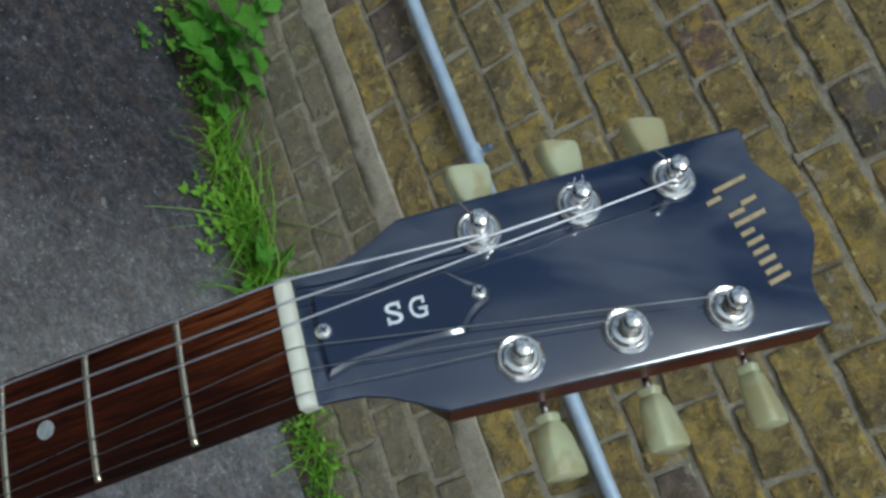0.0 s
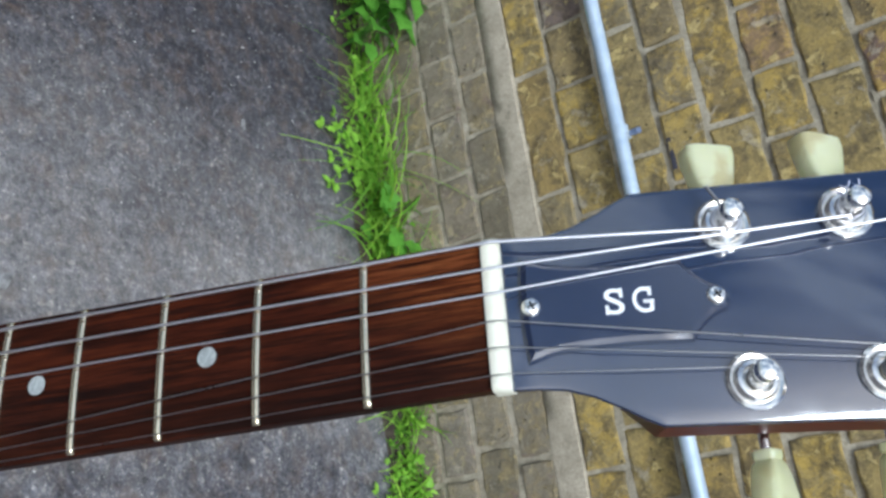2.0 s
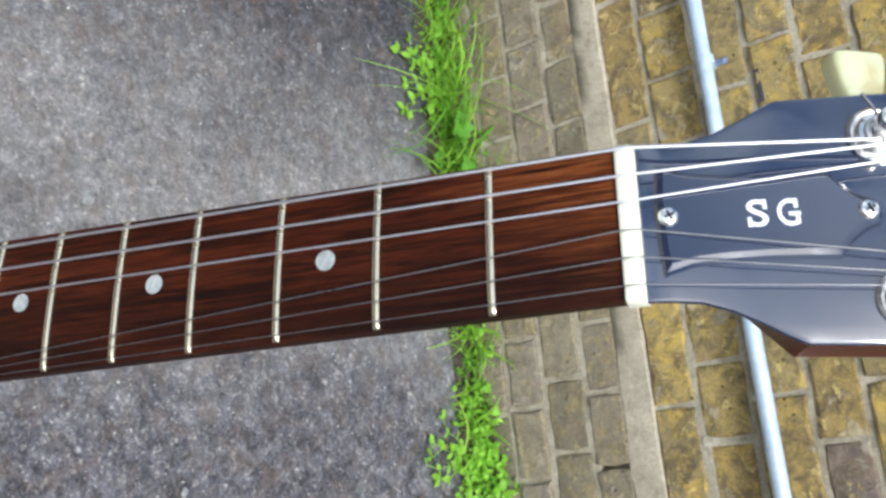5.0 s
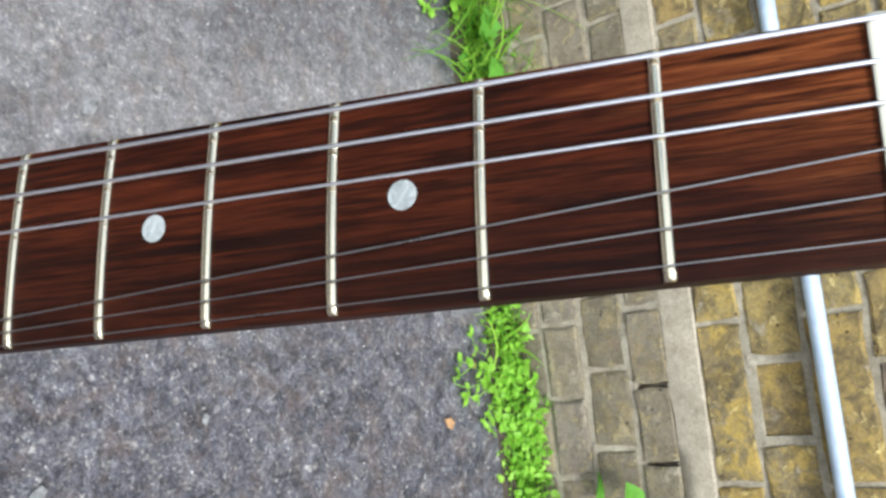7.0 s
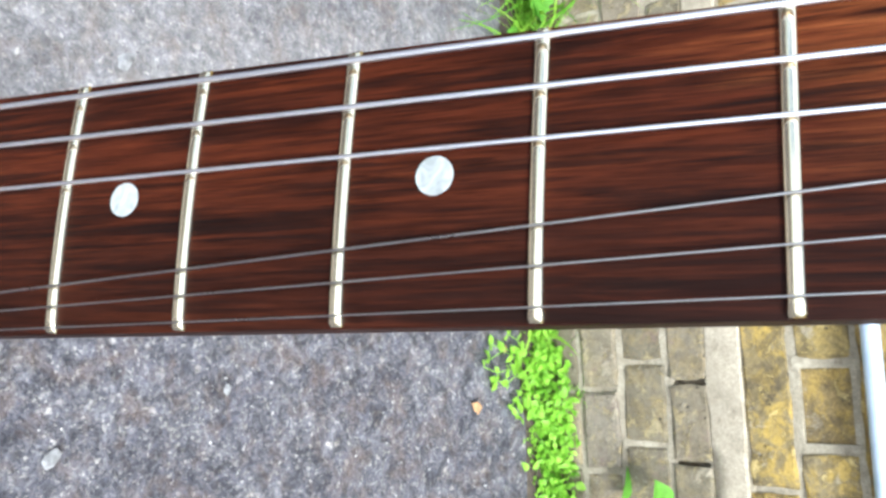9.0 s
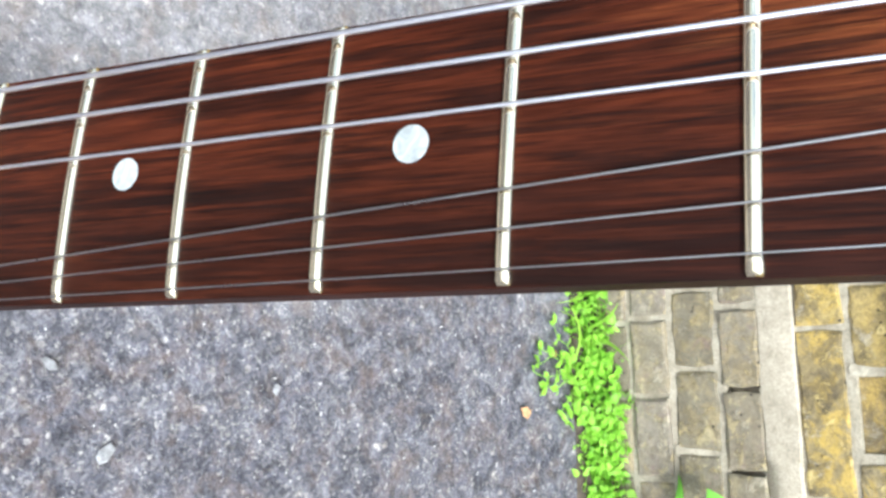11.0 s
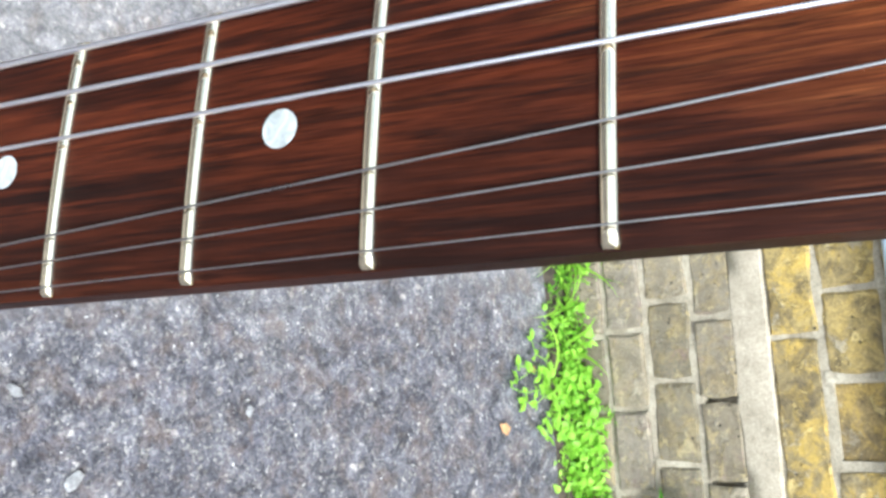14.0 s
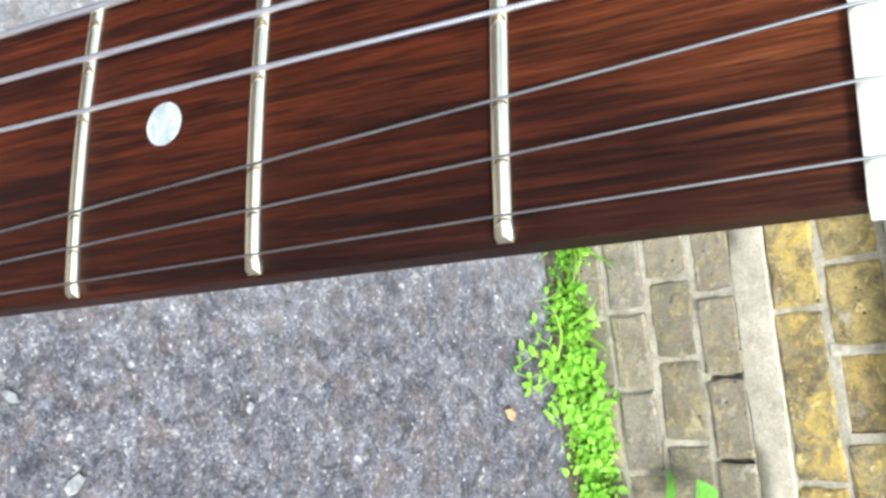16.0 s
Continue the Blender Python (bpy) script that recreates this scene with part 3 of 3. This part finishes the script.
def guitar():
    g = new("electric_guitar")
    g.matrix_world = GUITAR
    tagged(g, "electric guitar with rosewood neck and black headstock standing upright", "guitar")
    # fretboard
    bm = bmesh.new()
    rings = []
    for x in np.linspace(-0.0007, BOARD_END, 40):
        h = half_width(x)
        top = [(x, MID + y, crown(y) - (0.0006 if abs(y) > h * 0.999 else 0)) for y in np.linspace(h, -h, 17)]
        rings.append(top + [(x, MID - h, -0.0058), (x, MID + h, -0.0058)])
    loft(bm, rings)
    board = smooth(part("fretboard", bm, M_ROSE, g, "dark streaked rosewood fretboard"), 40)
    # neck
    bm = bmesh.new()
    rings = []
    for x in np.linspace(0.004, BOARD_END + 0.03, 30):
        h = half_width(x) - 0.0006
        d = 0.0135 + 0.004 * (-x) / 0.3
        rings.append([(x, MID + h * math.cos(a), -0.0059 - d * math.sin(a) ** 0.85) for a in np.linspace(0, math.pi, 19)])
    loft(bm, rings)
    smooth(part("neck", bm, M_MAHOGANY, g, "glossy cherry mahogany neck"), 40)
    # frets
    for n in range(1, 23):
        x = fret_x(n)
        h = half_width(x) - 0.0002
        bm = bmesh.new()
        section = ((-1, -0.2), (-0.96, 0.42), (-0.78, 0.76), (-0.42, 0.96), (0, 1.0), (0.42, 0.96), (0.78, 0.76), (0.96, 0.42), (1, -0.2))
        rings = []
        # low ends filed to a slope
        for y, tall in ((h, 0.00030), (h - 0.0006, 0.00108), *((q, 0.00115) for q in np.linspace(h - 0.002, 0.002 - h, 21)), (0.0006 - h, 0.00108), (-h, 0.00030)):
            rings.append([(x + (0.00122 if tall > 0.001 else 0.0010) * u, MID + y, crown(y) + tall * v) for u, v in section])
        loft(bm, rings)
        smooth(part("fret", bm, M_NICKEL, g), 50)
    # pearl dots
    for n in (3, 5, 7, 9, 15, 17, 19, 21):
        bm = bmesh.new()
        lathe(bm, [(0.00305, -0.001), (0.00305, 0.00012)], pose((fret_x(n) + fret_x(n - 1)) / 2 - 0.0004, MID + 0.0002, 0), 28)
        part("inlay_dot", bm, M_PEARL, g)
    # nut
    bm = bmesh.new()
    rings = []
    for y in np.linspace(0.0214, -0.0214, 87):
        slot = min(abs(y - s[0]) for s in STRINGS)
        e = min(1.0, (0.0214 - abs(y)) / 0.0016)
        top = 0.0016 + 0.5 * crown(y) - 0.0016 * (1 - e) ** 2 - (0.0006 if slot < 0.0004 else 0)
        rings.append([(-0.0006, y, -0.0058), (-0.0006, y, top - 0.0005), (0.0000, y, top), (0.0031, y, top - 0.0004), (0.0042, y, top - 0.0016), (0.0045, y, -0.0058)])
    loft(bm, rings)
    smooth(part("nut", bm, M_NUT, g, "ivory coloured slotted nut"), 50)
    # head: black face on a mahogany core
    outline = head_outline()
    bm = bmesh.new()
    low = [(a, b * (0.72 + 0.27 * min(1.0, max(0.0, (a - 0.022) / 0.016)))) for a, b in outline]
    loft(bm, [[HEAD_FRAME @ Vector((*p, -0.0145)) for p in low[::-1]], [HEAD_FRAME @ Vector((*p, -0.0012)) for p in outline[::-1]]])
    smooth(part("headstock", bm, M_MAHOGANY, g, "cherry mahogany headstock core"), 30)
    bm = bmesh.new()
    prism(bm, outline[::-1], -0.00118, 0.0, HEAD_FRAME, 0.0011)
    face = smooth(part("face_veneer", bm, M_BLACK, g, "glossy black headstock face"), 30)
    # truss rod cover: a bell
    half = [(0.0040, 0.0050), (0.0044, 0.0100), (0.0050, 0.0152), (0.0080, 0.0142), (0.0120, 0.0129), (0.017, 0.0122), (0.024, 0.0117), (0.032, 0.0114), (0.040, 0.0115), (0.0484, 0.0118), (0.0498, 0.0100), (0.0520, 0.0074), (0.0550, 0.0050), (0.0590, 0.0032), (0.0602, 0.0010)]
    bell = half + [(s, -y) for s, y in reversed(half)]
    bm = bmesh.new()
    prism(bm, bell[::-1], 0.0001, 0.0022, HEAD_FRAME, 0.0021)
    cover = smooth(part("truss_rod_cover", bm, M_COVER, g, "black bell-shaped cover plate with white letters"), 25)
    for s in (0.0070, 0.0560):
        bm = bmesh.new()
        lathe(bm, [(0.0026, 0.0019), (0.0026, 0.0024), (0.0021, 0.0031), (0.0010, 0.0035), (0.0, 0.0036)], HEAD_FRAME @ Matrix.Translation((s, 0.0002, 0)), 22)
        screw = smooth(part("screw", bm, M_CHROME, cover), 30)
        # two dark bars on the head give the shade in the crossed slots
        bm = bmesh.new()
        for turn in (25, 115):
            mm = HEAD_FRAME @ pose(s, 0.0002, 0.00345, 0, 0, turn)
            out = bmesh.ops.create_cube(bm, size=1.0, matrix=mm @ Matrix.Diagonal((0.0026, 0.0006, 0.0005, 1)))
        part("cross_slot", bm, M_SLOT_SHADE, cover)
    letters(cover)
    emblem(face)
    # tuners
    for i, (s, y) in enumerate(POSTS):
        side = 1 if y > 0 else -1
        at = HEAD_FRAME @ Matrix.Translation((s, y, 0))
        t = new("tuner")
        t.parent = g
        bm = bmesh.new()
        lathe(bm, [(0.0076, 0.0002), (0.0076, 0.0010), (0.0068, 0.0016), (0.0060, 0.0013), (0.0055, 0.0020), (0.0050, 0.0026), (0.0040, 0.0028), (0.0034, 0.0012)], at, 32)
        smooth(part("bushing", bm, M_CHROME, t), 28)
        bm = bmesh.new()
        lathe(bm, [(0.0031, 0.0012), (0.0031, 0.0040), (0.0026, 0.0052), (0.0025, 0.0068), (0.0030, 0.0080), (0.0031, 0.0100), (0.0027, 0.0114), (0.0015, 0.0121), (0.0, 0.0122)], at, 24)
        smooth(part("post", bm, M_CHROME, t), 35)
        bm = bmesh.new()
        box(bm, (-0.0075, -0.0080, -0.0245), (0.0085, 0.0080, -0.0146), 0.0012)
        bm.transform(at @ Matrix.Translation((0.003, side * 0.001, 0)))
        part("housing", bm, M_CHROME, t)
        bm = bmesh.new()
        tube(bm, [at @ Vector((0.006, side * d, -0.0195)) for d in (0.007, 0.0155)], 0.0016, 12)
        smooth(part("shaft", bm, M_CHROME, t))
        b = tuner_button(0.0205)
        spin = (14, 24, 20, 46, 48, 52)[i]
        b.transform(at @ pose(0.006, side * 0.0142, -0.0195, 0, 0, 0 if side > 0 else 180) @ pose(0, 0, 0, 0, spin * side, 0))
        ob = part("button", b, M_BUTTON, t, "aged pale green plastic tuner button")
        smooth(ob, 38)
    # strings
    for k, (y0, y1, h1, r, p, wound) in enumerate(STRINGS):
        s, py = POSTS[p]
        side = 1 if py > 0 else -1
        lift = 0.0042 + 0.0006 * (p % 3)
        end = HEAD_FRAME @ Vector((s - 0.001, py - side * 0.0028, lift))
        slope = (y1 - y0) / 0.16
        rise = (h1 - 0.0014) / 0.16
        low = [(-x, y0 + slope * x, 0.0014 + max(rise, 0.003) * x) for x in (0.60, 0.3, 0.16, 0.0)]
        top_nut = (0.0030, y0, 0.0013)
        pts = low + [top_nut, tuple(end)]
        bm = bmesh.new()
        tube(bm, pts, r, 8)
        smooth(part("string", bm, M_WOUND if wound else M_STEEL, g, "wound steel string" if wound else "thin plain steel string"), 80)
        # turns round the post
        turns = 2.6 if wound else 3.6
        coil = []
        n = int(turns * 14)
        start = -math.pi / 2 * side
        for q in range(n):
            a = start + side * 2 * math.pi * q / 14
            coil.append(HEAD_FRAME @ Vector((s + (0.0030 + r) * math.cos(a), py + (0.0030 + r) * math.sin(a), lift - 2.0 * r * q / 14)))
        bm = bmesh.new()
        tube(bm, coil, r, 6)
        smooth(part("winding", bm, M_WOUND if wound else M_STEEL, g), 80)
        if p in (0, 2):
            bm = bmesh.new()
            tube(bm, [HEAD_FRAME @ Vector(v) for v in ((s - 0.001, py + 0.002, 0.0062), (s - 0.0025, py + 0.0055, 0.0064), (s - 0.0045, py + 0.0090, 0.0066))], r * 0.9, 6)
            smooth(part("string_end", bm, M_STEEL, g), 80)
    # frayed pale end at the second post
    rnd = random.Random(2)
    bm = bmesh.new()
    s, py = POSTS[1]
    for _ in range(9):
        p = Vector((s - 0.001 + rnd.uniform(-0.004, 0.003), py + 0.003, 0.0065))
        pts = []
        for q in range(5):
            pts.append(HEAD_FRAME @ p)
            p = p + Vector((rnd.uniform(-0.0014, 0.0016), rnd.uniform(-0.0004, 0.0012), rnd.uniform(-0.0008, 0.0008)))
        tube(bm, pts, 0.0002, 5)
    part("frayed_end", bm, M_FLUFF, g, "frayed pale fibres at the tuner post")
    # body, resting on the ground
    bm = bmesh.new()
    half_b = [(-0.455, 0.030), (-0.430, 0.075), (-0.405, 0.115), (-0.425, 0.128), (-0.480, 0.120), (-0.540, 0.112), (-0.60, 0.120), (-0.67, 0.147), (-0.75, 0.166), (-0.82, 0.152), (-0.875, 0.105), (-0.893, 0.045)]
    prism(bm, (half_b + [(x, -y) for x, y in reversed(half_b)])[::-1], -0.042, -0.007, Matrix(), 0.006)
    smooth(part("body", bm, M_MAHOGANY, g, "glossy cherry mahogany body"), 30)


def letters(cover):
    """The two white slab-serif capitals on the cover plate."""
    base = HEAD_FRAME @ Matrix.Translation((0, 0, 0.0023))
    for ch, s, y, w in (("S", 0.0264, -0.0033, 0.0050), ("G", 0.0338, -0.0033, 0.0053)):
        cu = bpy.data.curves.new("letter", "FONT")
        cu.body = ch
        cu.size = 0.0112
        cu.extrude = 0.00012
        cu.offset = 0.00004
        ob = new("letter", cu)
        dg = bpy.context.evaluated_depsgraph_get()
        me = bpy.data.meshes.new_from_object(ob.evaluated_get(dg))
        bpy.data.objects.remove(ob)
        bm = bmesh.new()
        bm.from_mesh(me)
        xs = [v.co.x for v in bm.verts]
        ys = [v.co.y for v in bm.verts]
        fit = Matrix.Diagonal((w / (max(xs) - min(xs)), 0.0071 / (max(ys) - min(ys)), 1, 1)) @ Matrix.Translation((-min(xs), -min(ys), 0))
        bm.transform(fit)
        if ch == "S":
            box(bm, (0.0, 0.0, -0.00012), (0.0009, 0.0025, 0.00012))
            box(bm, (w - 0.0010, 0.0046, -0.00012), (w - 0.0001, 0.0071, 0.00012))
        else:
            box(bm, (w - 0.0011, 0.0047, -0.00012), (w - 0.0002, 0.0071, 0.00012))
            box(bm, (w - 0.0025, 0.0027, -0.00012), (w + 0.0003, 0.0036, 0.00012))
        bm.transform(base @ Matrix.Translation((s, y, 0)))
        part("letter", bm, M_WHITE, cover, "white capital letter")


def emblem(face):
    """A gold emblem across the head: a row of plain leaning bars, some of them taller."""
    base = HEAD_FRAME @ Matrix.Translation((0, 0, 0.0002))
    foot = lambda y: 0.1408 + (0.0172 - y) * 0.145

    def bar(y, s0, s1, wide=0.0017):
        lean = 0.24 * (s1 - s0)
        bm = bmesh.new()
        prism(bm, [(s0, y), (s0, y - wide), (s1, y - wide + lean), (s1, y + lean)], 0.0, 0.00012, base)
        part("emblem_stroke", bm, M_GOLD, face, "gold printed emblem stroke")

    for y, low, tall in ((0.0160, 0.0, 0.0125), (0.0122, -0.0045, 0.0055), (0.0096, 0.0060, 0.0060), (0.0062, 0.0, 0.0060), (0.0026, 0.0, 0.0118), (-0.0012, 0.0, 0.0050),
                         (-0.0048, 0.0, 0.0062), (-0.0084, 0.0, 0.0058), (-0.0120, 0.0, 0.0062), (-0.0156, 0.0, 0.0060), (-0.0192, -0.0008, 0.0078)):
        bar(y, foot(y) + low, foot(y) + low + tall)


ground()
wall()
conduit()
slate_sliver()
guitar()


# ---- plants at the foot of the wall ----
def blade(bm, root, way, length, width, droop, swing=0.0):
    """A tapering, bending grass blade with a folded midrib."""
    way = Vector(way).normalized()
    side = way.cross(Vector((0, 0, 1)))
    side = side.normalized() if side.length > 1e-3 else Vector((1, 0, 0))
    rows = []
    p = Vector(root)
    d = way.copy()
    n = 7
    for i in range(n + 1):
        f = i / n
        w = width * (0.75 + 0.6 * f - 1.3 * f * f)
        fold = Vector((0, 0, 0.25 * w))
        rows.append([bm.verts.new(p - side * w / 2 + fold), bm.verts.new(p), bm.verts.new(p + side * w / 2 + fold)])
        d = (d + Vector((0, 0, -droop / n)) + side * swing / n).normalized()
        p = p + d * length / n
    for a, b in zip(rows, rows[1:]):
        bm.faces.new((a[0], a[1], b[1], b[0]))
        bm.faces.new((a[1], a[2], b[2], b[1]))


def leaf(bm, m, length, width, lobes=0, curl=0.2):
    """A leaf in the plane of m, from its stalk along +y, with a bent midrib and an optional lobed rim."""
    n = 8
    rows = []
    for i in range(n + 1):
        f = i / n
        w = width / 2 * math.sin(math.pi * min(1.0, 0.06 + 0.94 * f ** 0.8)) * (1 + (0.22 * math.sin(f * math.pi * 2 * lobes) if lobes else 0))
        z = -curl * length * f * f
        rows.append([bm.verts.new(m @ Vector((x * w, f * length, z + abs(x) * w * 0.25))) for x in (-1, -0.5, 0, 0.5, 1)])
    for a, b in zip(rows, rows[1:]):
        for i in range(4):
            bm.faces.new((a[i], a[i + 1], b[i + 1], b[i]))


def plants():
    rnd = random.Random(5)
    # grass in tufts
    bm = bmesh.new()
    tufts = ((-0.98, -0.74, 60, 0.16, 0.030), (-0.76, -0.62, 110, 0.24, 0.030), (-0.64, -0.52, 115, 0.25, 0.035), (-0.54, -0.42, 120, 0.24, 0.03), (-0.44, -0.24, 120, 0.20, 0.03), (-0.24, -0.06, 150, 0.13, 0.03),
             (-0.10, 0.05, 130, 0.10, 0.03), (0.0, 0.12, 40, 0.07, 0.02), (-2.2, -0.95, 260, 0.14, 0.03), (0.5, 2.2, 200, 0.08, 0.02))
    for x0, x1, count, tall, deep in tufts:
        centres = [rnd.uniform(x0, x1) for _ in range(max(2, count // 18))]
        for _ in range(int(count * 0.62)):
            x, y = rnd.choice(centres) + rnd.gauss(0, 0.011), -0.007 - abs(rnd.gauss(0, deep * 0.5))
            a = rnd.uniform(0, 2 * math.pi)
            out = rnd.uniform(0.1, 1.5)
            way = (math.cos(a) * out, min(rnd.gauss(0.0, 0.22), -y * 4), 1.0)
            blade(bm, (x, y, 0.004), way, tall * rnd.uniform(0.40, 1.25), rnd.choice((0.003, 0.0042, 0.0058, 0.0085)) * rnd.uniform(0.8, 1.15), rnd.uniform(0.5, 2.8), rnd.gauss(0, 1.1))
    tagged(smooth(part("grass", bm, M_GRASS), 80), "bright green grass tufts growing along the wall foot", "grass", kind="stuff")
    # low small-leaved growth
    bm = bmesh.new()
    for x0, x1, count, deep, tall in ((-0.08, 0.05, 260, 0.024, 0.07), (0.03, 0.16, 640, 0.021, 0.085), (0.14, 0.34, 950, 0.017, 0.095), (0.34, 0.9, 700, 0.02, 0.07), (-0.72, -0.55, 130, 0.024, 0.08), (-0.5, -0.1, 240, 0.022, 0.08), (-1.15, -0.9, 300, 0.03, 0.12), (-0.92, -0.7, 140, 0.02, 0.06)):
        for _ in range(int(count * 1.15)):
            x = rnd.uniform(x0, x1)
            bushy = 0.55 + 0.9 * noise.noise((x * 22, 0, 7))
            y = -0.006 - abs(rnd.gauss(0, deep)) * max(0.3, bushy + 0.3)
            z = 0.006 + rnd.uniform(0.0, tall) * max(0.12, 1 + y / (deep * 2.6)) * max(0.35, bushy + 0.35)
            size = rnd.choice((0.006, 0.009, 0.012, 0.016)) * rnd.uniform(0.8, 1.15)
            m = pose(x, y, z, rnd.uniform(-20, 60), rnd.uniform(-40, 40), rnd.uniform(0, 360))
            leaf(bm, m, size, size * rnd.uniform(0.42, 0.85), rnd.choice((0, 0, 2)), 0.35)
    tagged(smooth(part("ground_ivy", bm, M_CLOVER), 80), "low bright green small-leaved weed mat at the wall", "weeds", kind="stuff")


def weed(x, y, z, leaves, size, lobes, seed, label, tall=0.0):
    rnd = random.Random(seed)
    w = new("weed_plant")
    w.location = (x, y, z)
    for k in range(leaves):
        a = 360 * k / leaves + rnd.uniform(-25, 25)
        ln = size * rnd.uniform(0.7, 1.2)
        lift = rnd.uniform(0.3, 1.2) * size + tall * rnd.uniform(0.1, 1.0)
        root = pose(0, 0, 0, 0, 0, a)
        tip = root @ Vector((0, ln * 0.55, lift))
        bm = bmesh.new()
        tube(bm, [(0, 0, 0), root @ Vector((0, ln * 0.15, lift * 0.7)), tip], 0.0010, 6)
        part("stalk", bm, M_WEED, w)
        bm = bmesh.new()
        leaf(bm, Matrix.Translation(tip) @ pose(0, 0, 0, rnd.uniform(5, 35), rnd.uniform(-20, 20), a + rnd.uniform(-20, 20)), ln, ln * rnd.uniform(0.7, 0.95), lobes, 0.25)
        smooth(part("leaf", bm, M_WEED, w), 80)
    tagged(w, label, "weed")


def creeper(x, y, seed, label, big=1.0):
    """A low weed: thin stems that run out from the wall over the ground, with small toothed leaves along them."""
    rnd = random.Random(seed)
    w = new("creeping_weed")
    w.location = (x, y, 0.003)
    for k in range(7):
        a = radians(-165 + 150 * k / 6 + rnd.uniform(-8, 8)) if k else radians(-120)
        reach = big * rnd.uniform(0.06, 0.10)
        pts = []
        for q in range(6):
            f = q / 5
            turn = a + 0.5 * (f - 0.5) * rnd.uniform(-1, 1)
            pts.append(Vector((math.cos(turn) * reach * f, math.sin(turn) * reach * f, 0.004 + 0.018 * math.sin(math.pi * f) * big)))
        bm = bmesh.new()
        tube(bm, pts, 0.0007, 5)
        part("stalk", bm, M_CLOVER, w)
        for q in range(1, 6):
            for side in (-1, 1):
                if rnd.random() < 0.25:
                    continue
                ln = big * rnd.uniform(0.010, 0.021)
                bm = bmesh.new()
                leaf(bm, Matrix.Translation(pts[q]) @ pose(0, 0, 0, rnd.uniform(-10, 35), rnd.uniform(-25, 25), math.degrees(a) - 90 + side * rnd.uniform(25, 75)), ln, ln * rnd.uniform(0.5, 0.85), 2, 0.2)
                smooth(part("leaf", bm, M_CLOVER, w), 80)
    tagged(w, label, "weed")


def dry_leaf(x, y, size=0.024):
    bm = bmesh.new()
    leaf(bm, pose(x, y, 0.006, 8, -6, 40 + 900 * x), size, size * 0.66, 2, 0.1)
    ob = part("dead_leaf", bm, M_DRY)
    ob.modifiers.new("thick", "SOLIDIFY").thickness = 0.0006
    tagged(smooth(ob, 80), "small curled orange-brown dead leaf on asphalt", "leaf")


def chips():
    rnd = random.Random(9)
    def stone(name, x, y, size, mat, label, cat, flat=0.5):
        bm = bmesh.new()
        bmesh.ops.create_icosphere(bm, subdivisions=1, radius=1.0)
        for v in bm.verts:
            v.co *= 1 + 0.7 * noise.noise(v.co * 1.3 + Vector((x * 50, y * 50, 0)))
            v.co = Vector((v.co.x * size, v.co.y * size * 0.6, v.co.z * size * flat))
        bm.transform(pose(x, y, size * flat * 0.3, 0, 0, rnd.uniform(0, 360)))
        tagged(part(name, bm, mat), label, cat)
    for x, y, s in PEBBLES:
        stone("stone_chip", x, y, s, M_CHIP, "pale angular stone chip lying on asphalt", "stone", 0.22)
    bm = bmesh.new()
    for _ in range(1500):
        x, y, s = rnd.uniform(-1.3, 0.5), rnd.uniform(-0.95, -0.05), rnd.uniform(0.0012, 0.0030)
        mm = pose(x, y, 0.0015 + 0.010 * noise.noise((x * 1.1, y * 1.1, 0.3)) + 0.003 * noise.noise((x * 9, y * 9, 4)), rnd.uniform(0, 360), rnd.uniform(0, 360), rnd.uniform(0, 360))
        pts = [mm @ Vector(p) * 1.0 for p in ((s, 0, 0), (0, s * 0.8, 0), (-s, 0, 0), (0, -s * 0.7, 0), (0, 0, s * 0.6), (0, 0, -s * 0.6))]
        v = [bm.verts.new(p) for p in pts]
        for i in range(4):
            bm.faces.new((v[i], v[(i + 1) % 4], v[4]))
            bm.faces.new((v[(i + 1) % 4], v[i], v[5]))
    tagged(part("loose_grit", bm, GRIT), "fine grey and pale grit scattered over asphalt", "grit", kind="stuff")


PEBBLES = [(-0.625, -0.318, 0.010), (-0.297, -0.725, 0.014), (0.024, -0.858, 0.009), (0.113, -0.802, 0.013), (-0.923, -0.401, 0.011), (0.06, -0.60, 0.008)]


def grit_material():
    k = Mat("grit", 0.85)
    return k.done(k.ramp(k.island(), (0.0, (0.10, 0.10, 0.11)), (0.6, (0.2, 0.19, 0.18)), (0.85, (0.32, 0.31, 0.29)), (1.0, (0.52, 0.50, 0.47))))


GRIT = grit_material()
plants()
weed(-0.94, -0.045, 0.004, 20, 0.066, 2, 3, "broad-leaved green weed growing at the brick wall", 0.19)
weed(-1.02, -0.05, 0.004, 18, 0.060, 2, 14, "broad-leaved green weed growing at the brick wall", 0.13)
weed(-1.018, -0.132, 0.002, 6, 0.018, 2, 15, "tiny green weed growing out of the asphalt")
weed(-0.88, -0.04, 0.004, 14, 0.055, 2, 4, "leafy green weed growing at the wall foot", 0.13)
weed(-0.47, -0.045, 0.004, 8, 0.050, 3, 7, "jagged-leaved green weed among grass", 0.06)
creeper(0.055, -0.055, 17, "thin creeping green weed spreading over the asphalt edge")
creeper(-0.625, -0.030, 23, "thin creeping green weed spreading over the asphalt edge", 1.15)
weed(0.283, -0.030, 0.004, 5, 0.056, 0, 8, "round-leaved green weed against the brick wall", 0.21)
dry_leaf(0.118, -0.158)
dry_leaf(0.033, -0.094, 0.013)
chips()
